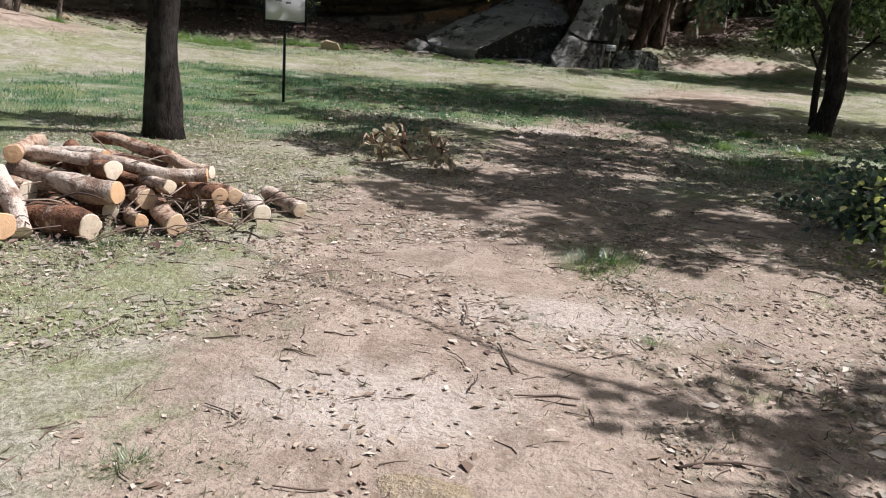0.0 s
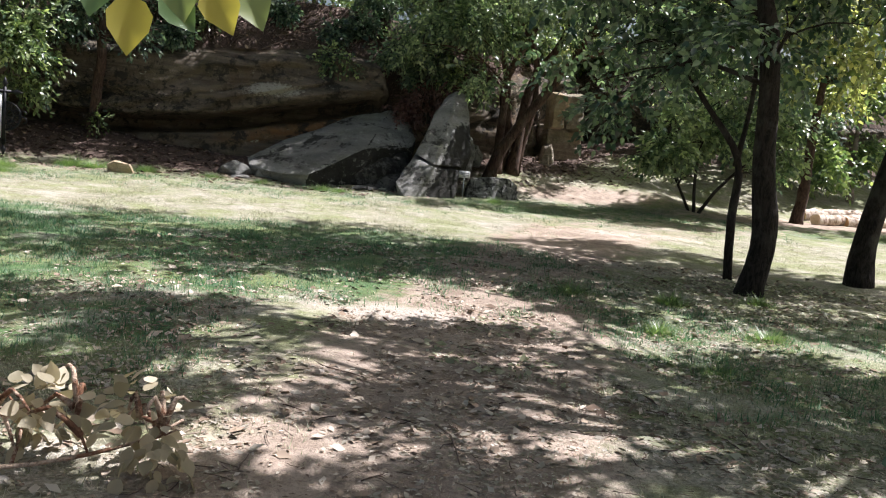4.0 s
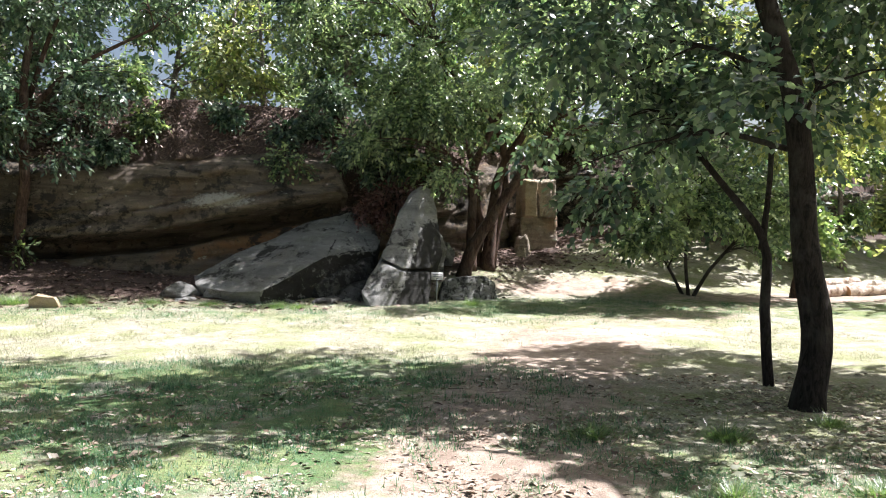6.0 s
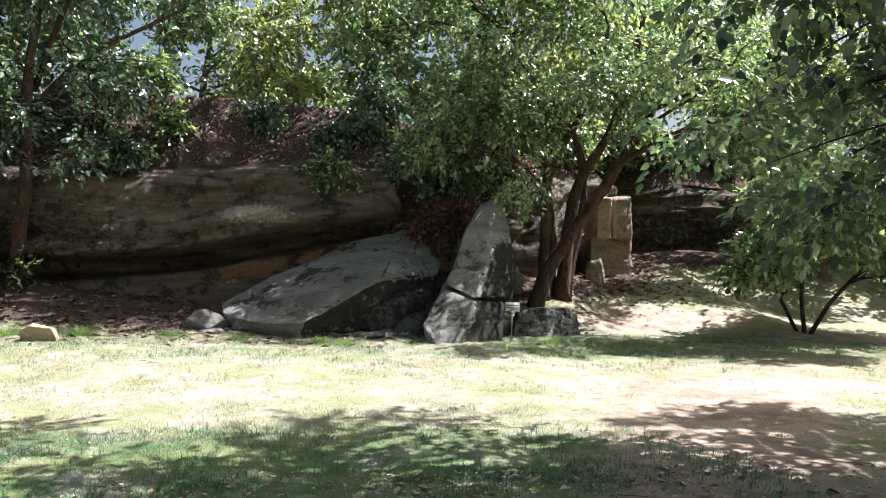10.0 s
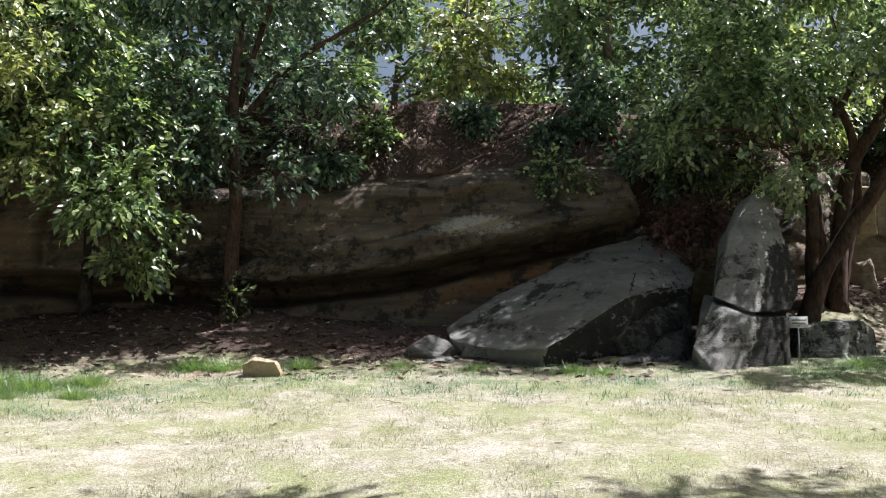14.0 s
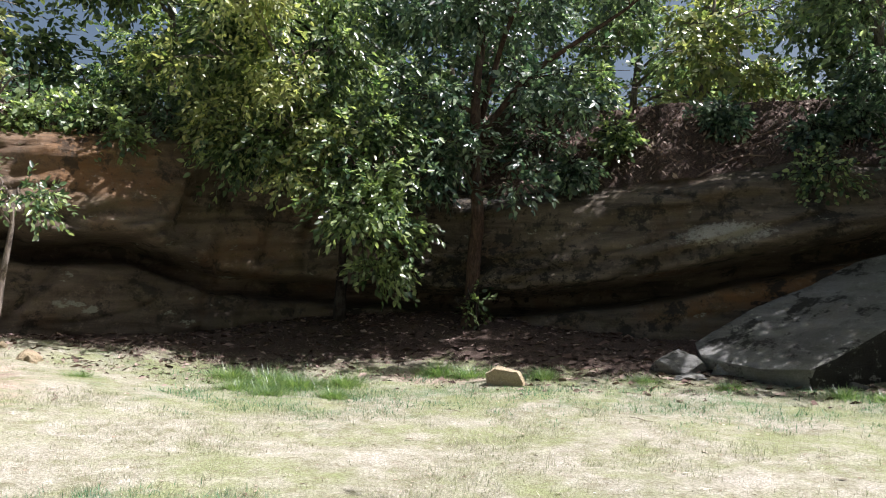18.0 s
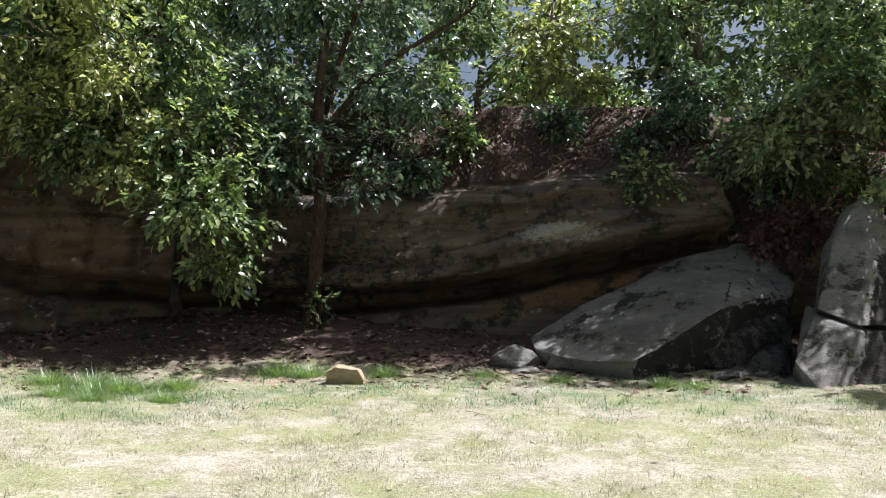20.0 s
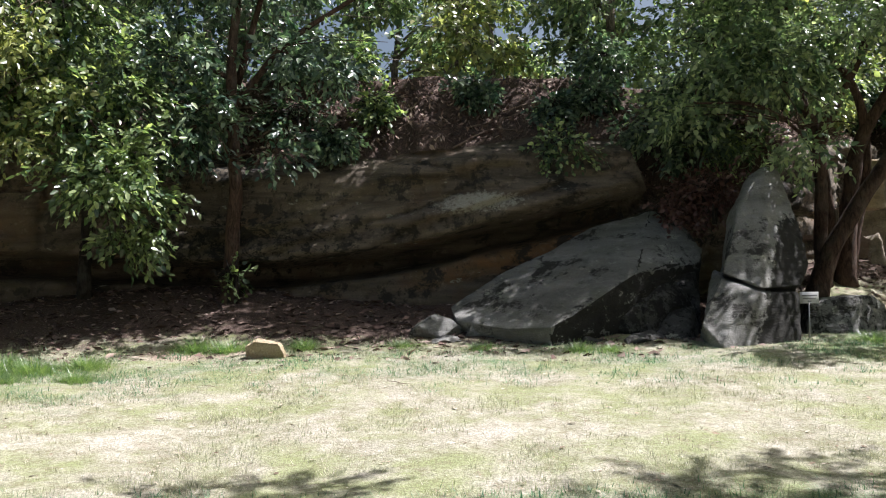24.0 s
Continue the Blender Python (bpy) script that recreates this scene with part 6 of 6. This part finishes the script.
LEAF_GOLD = leaf_material("yellowing_leaves", (0.30, 0.27, 0.05), (0.36, 0.32, 0.06), (0.42, 0.38, 0.09), 0.5, (1.5, 1.5, 1.0), 0.45)


def drooping_twig():
    t = thing("hanging_bough", (0.15, 5.95, 1.9), "drooping twig with large yellow-green leaves over the path", "bough")
    twig = curve_points([(-1.5, 7.9, 5.0), (-0.7, 7.0, 3.8), (-0.1, 6.2, 2.5), (0.12, 5.98, 1.95), (0.2, 5.93, 1.80), (0.33, 5.93, 1.79)], 0.08)
    link_mesh("stem", *tube(twig, [0.012 - 0.0095 * k / len(twig) for k in range(len(twig))], 6), BARK_BROWN, t)
    for k, (x, y, z, dx, size) in enumerate(((0.145, 5.88, 1.775, 0.1, 0.085), (0.18, 5.90, 1.735, 0.2, 0.09), (0.235, 5.94, 1.79, 0.35, 0.085), (0.215, 5.95, 1.75, 0.7, 0.075), (0.29, 5.90, 1.765, 0.45, 0.085), (0.325, 5.93, 1.785, 0.6, 0.09), (0.01, 5.9, 1.785, 0.3, 0.08), (0.06, 5.96, 1.80, -0.4, 0.075), (0.10, 6.05, 1.95, -0.6, 0.08), (0.02, 6.1, 2.1, 0.5, 0.08))):
        turn = turns(np.array([(1.6 * dx - 0.35, -0.25, -1.0 + 0.3 * math.sin(5 * k))]), np.array([(0.3 * math.sin(3 * k), -1.0, 0.25)]))
        many("leaf", OVATE * np.array([1.35, 1, 1.6]), OVATE_FACES, np.array([(x, y, z)]), turn, np.array([[size]]), (LEAF_MID, LEAF_GOLD, LEAF_YELLOW)[k % 3], t)


drooping_twig()


# ---- signs ----
BOARD = leaf_material("thin_white_board", (0.80, 0.80, 0.79), (0.82, 0.82, 0.81), (0.84, 0.84, 0.83), 0.55)
BOARD.node_tree.nodes["Translucent BSDF"].inputs[0].default_value = (0.8, 0.8, 0.8, 1)
for wire in [w for w in BOARD.node_tree.links if w.to_node.name == "Translucent BSDF"]:
    BOARD.node_tree.links.remove(wire)
def box(bm, centre, size, bevel=0.0):
    m = Matrix.Translation(centre) @ Matrix.Diagonal((*size, 1))
    made = bmesh.ops.create_cube(bm, size=1, matrix=m)
    if bevel:
        bmesh.ops.bevel(bm, geom=list({e for v in made["verts"] for e in v.link_edges}), offset=bevel, segments=2, affect="EDGES")
    return bm


def arc(cx, cz, r, a0, a1, thick, y=0.0, n=14):
    pts = [Vector((cx + r * math.cos(a0 + (a1 - a0) * i / n), y, cz + r * math.sin(a0 + (a1 - a0) * i / n))) for i in range(n + 1)]
    return tube(pts, [thick] * (n + 1), 6)


def notice_board():
    x, y = -2.78, 13.12
    z = gz(x, y)
    t = thing("notice_board", (x, y, z), "white notice board in a wrought iron frame on a black post", "sign")
    c = z + 1.50
    v, f = tube([Vector((x, y, z - 0.15)), Vector((x, y, z + 0.6)), Vector((x, y, c - 0.34))], [0.024, 0.023, 0.022], 10)
    link_mesh("post", v, f, IRON, t)
    panel = part("panel", box(bmesh.new(), (x, y - 0.008, c), (0.62, 0.012, 0.43), 0.003), BOARD, t, "white printed panel")
    for name, at, size in (("top_rail", (x, y, c + 0.235), (0.78, 0.03, 0.03)), ("bottom_rail", (x, y, c - 0.235), (0.70, 0.03, 0.03)), ("side_rail", (x - 0.33, y, c), (0.03, 0.03, 0.56)), ("side_rail", (x + 0.33, y, c), (0.03, 0.03, 0.56))):
        part(name, box(bmesh.new(), at, size, 0.005), IRON, t)
    for px, pz, ang in ((x - 0.33, c + 0.30, 0), (x + 0.33, c + 0.30, 0), (x - 0.42, c + 0.235, 90), (x + 0.42, c + 0.235, -90), (x - 0.33, c - 0.31, 180), (x + 0.33, c - 0.31, 180)):
        d = Vector((-math.sin(radians(ang)), 0, math.cos(radians(ang))))
        p = Vector((px, y, pz))
        link_mesh("finial", *tube([p - d * 0.04, p - d * 0.01, p + d * 0.012, p + d * 0.05, p + d * 0.075], [0.008, 0.012, 0.026, 0.012, 0.002], 8), IRON, t)
    for cx, cz, a0 in ((x, c + 0.25, 0), (x, c - 0.25, 180), (x - 0.345, c, 90), (x + 0.345, c, -90)):
        verts, faces = [], []
        b = radians(a0)
        pieces = [arc(cx, cz, 0.135, b, b + math.pi, 0.009, y), arc(cx, cz, 0.075, b, b + math.pi, 0.007, y)]
        for k in range(5):
            q = b + math.pi * (k + 0.5) / 5
            u = Vector((math.cos(q), 0, math.sin(q)))
            pieces.append(tube([Vector((cx, y, cz)) + u * 0.02, Vector((cx, y, cz)) + u * 0.135], [0.006, 0.006], 5))
            w = Vector((cx, y, cz)) + u * 0.105
            pieces.append(arc(w.x, w.z, 0.022, 0, 6.28, 0.005, y, 10))
        for sgn in (-1, 1):
            u = Vector((math.cos(b + math.pi / 2), 0, math.sin(b + math.pi / 2)))
            s = Vector((u.z, 0, -u.x)) * sgn
            w = Vector((cx, y, cz)) + u * 0.16 + s * 0.03
            pieces.append(arc(w.x, w.z, 0.03, b, b + 4.6 * sgn, 0.006, y, 10))
        for v, f in pieces:
            faces += [tuple(i + len(verts) for i in g) for g in f]
            verts += v
        link_mesh("scroll", verts, faces, IRON, t, "scrolled iron fan")
    link_mesh("spike", *tube([Vector((x, y, c + 0.38)), Vector((x, y, c + 0.5)), Vector((x, y, c + 0.66))], [0.012, 0.009, 0.004], 7), IRON, t)
    for px, pz, w, h in ((x - 0.24, c + 0.12, 0.05, 0.07), (x + 0.04, c + 0.13, 0.12, 0.06), (x + 0.05, c + 0.06, 0.08, 0.03), (x - 0.08, c + 0.14, 0.09, 0.03), (x - 0.1, c + 0.08, 0.1, 0.02)):
        part("print", box(bmesh.new(), (px, y - 0.0165, pz), (w, 0.003, h)), INK, panel, "faded grey print")


def small_sign():
    x, y = 4.84, 26.5
    z = gz(x, y)
    t = thing("small_sign", (x, y, z), "small white sign on a thin metal post", "sign")
    v, f = tube([Vector((x, y + 0.02, z - 0.1)), Vector((x, y + 0.02, z + 0.62))], [0.014, 0.014], 8)
    link_mesh("post", v, f, GALV, t)
    plate = part("plate", box(bmesh.new(), (x, y, z + 0.68), (0.31, 0.012, 0.19), 0.003), BOARD, t)
    for dz, w in ((0.035, 0.24), (-0.015, 0.22), (-0.06, 0.06)):
        part("line_of_print", box(bmesh.new(), (x, y - 0.008, z + 0.68 + dz), (w, 0.003, 0.022)), INK, plate)


notice_board()
small_sign()
small_rock(-0.15, 2.28, 0.34, 0.16, 0.015, PALE_ROCK, "flat grey stone flush with the earth", 71)
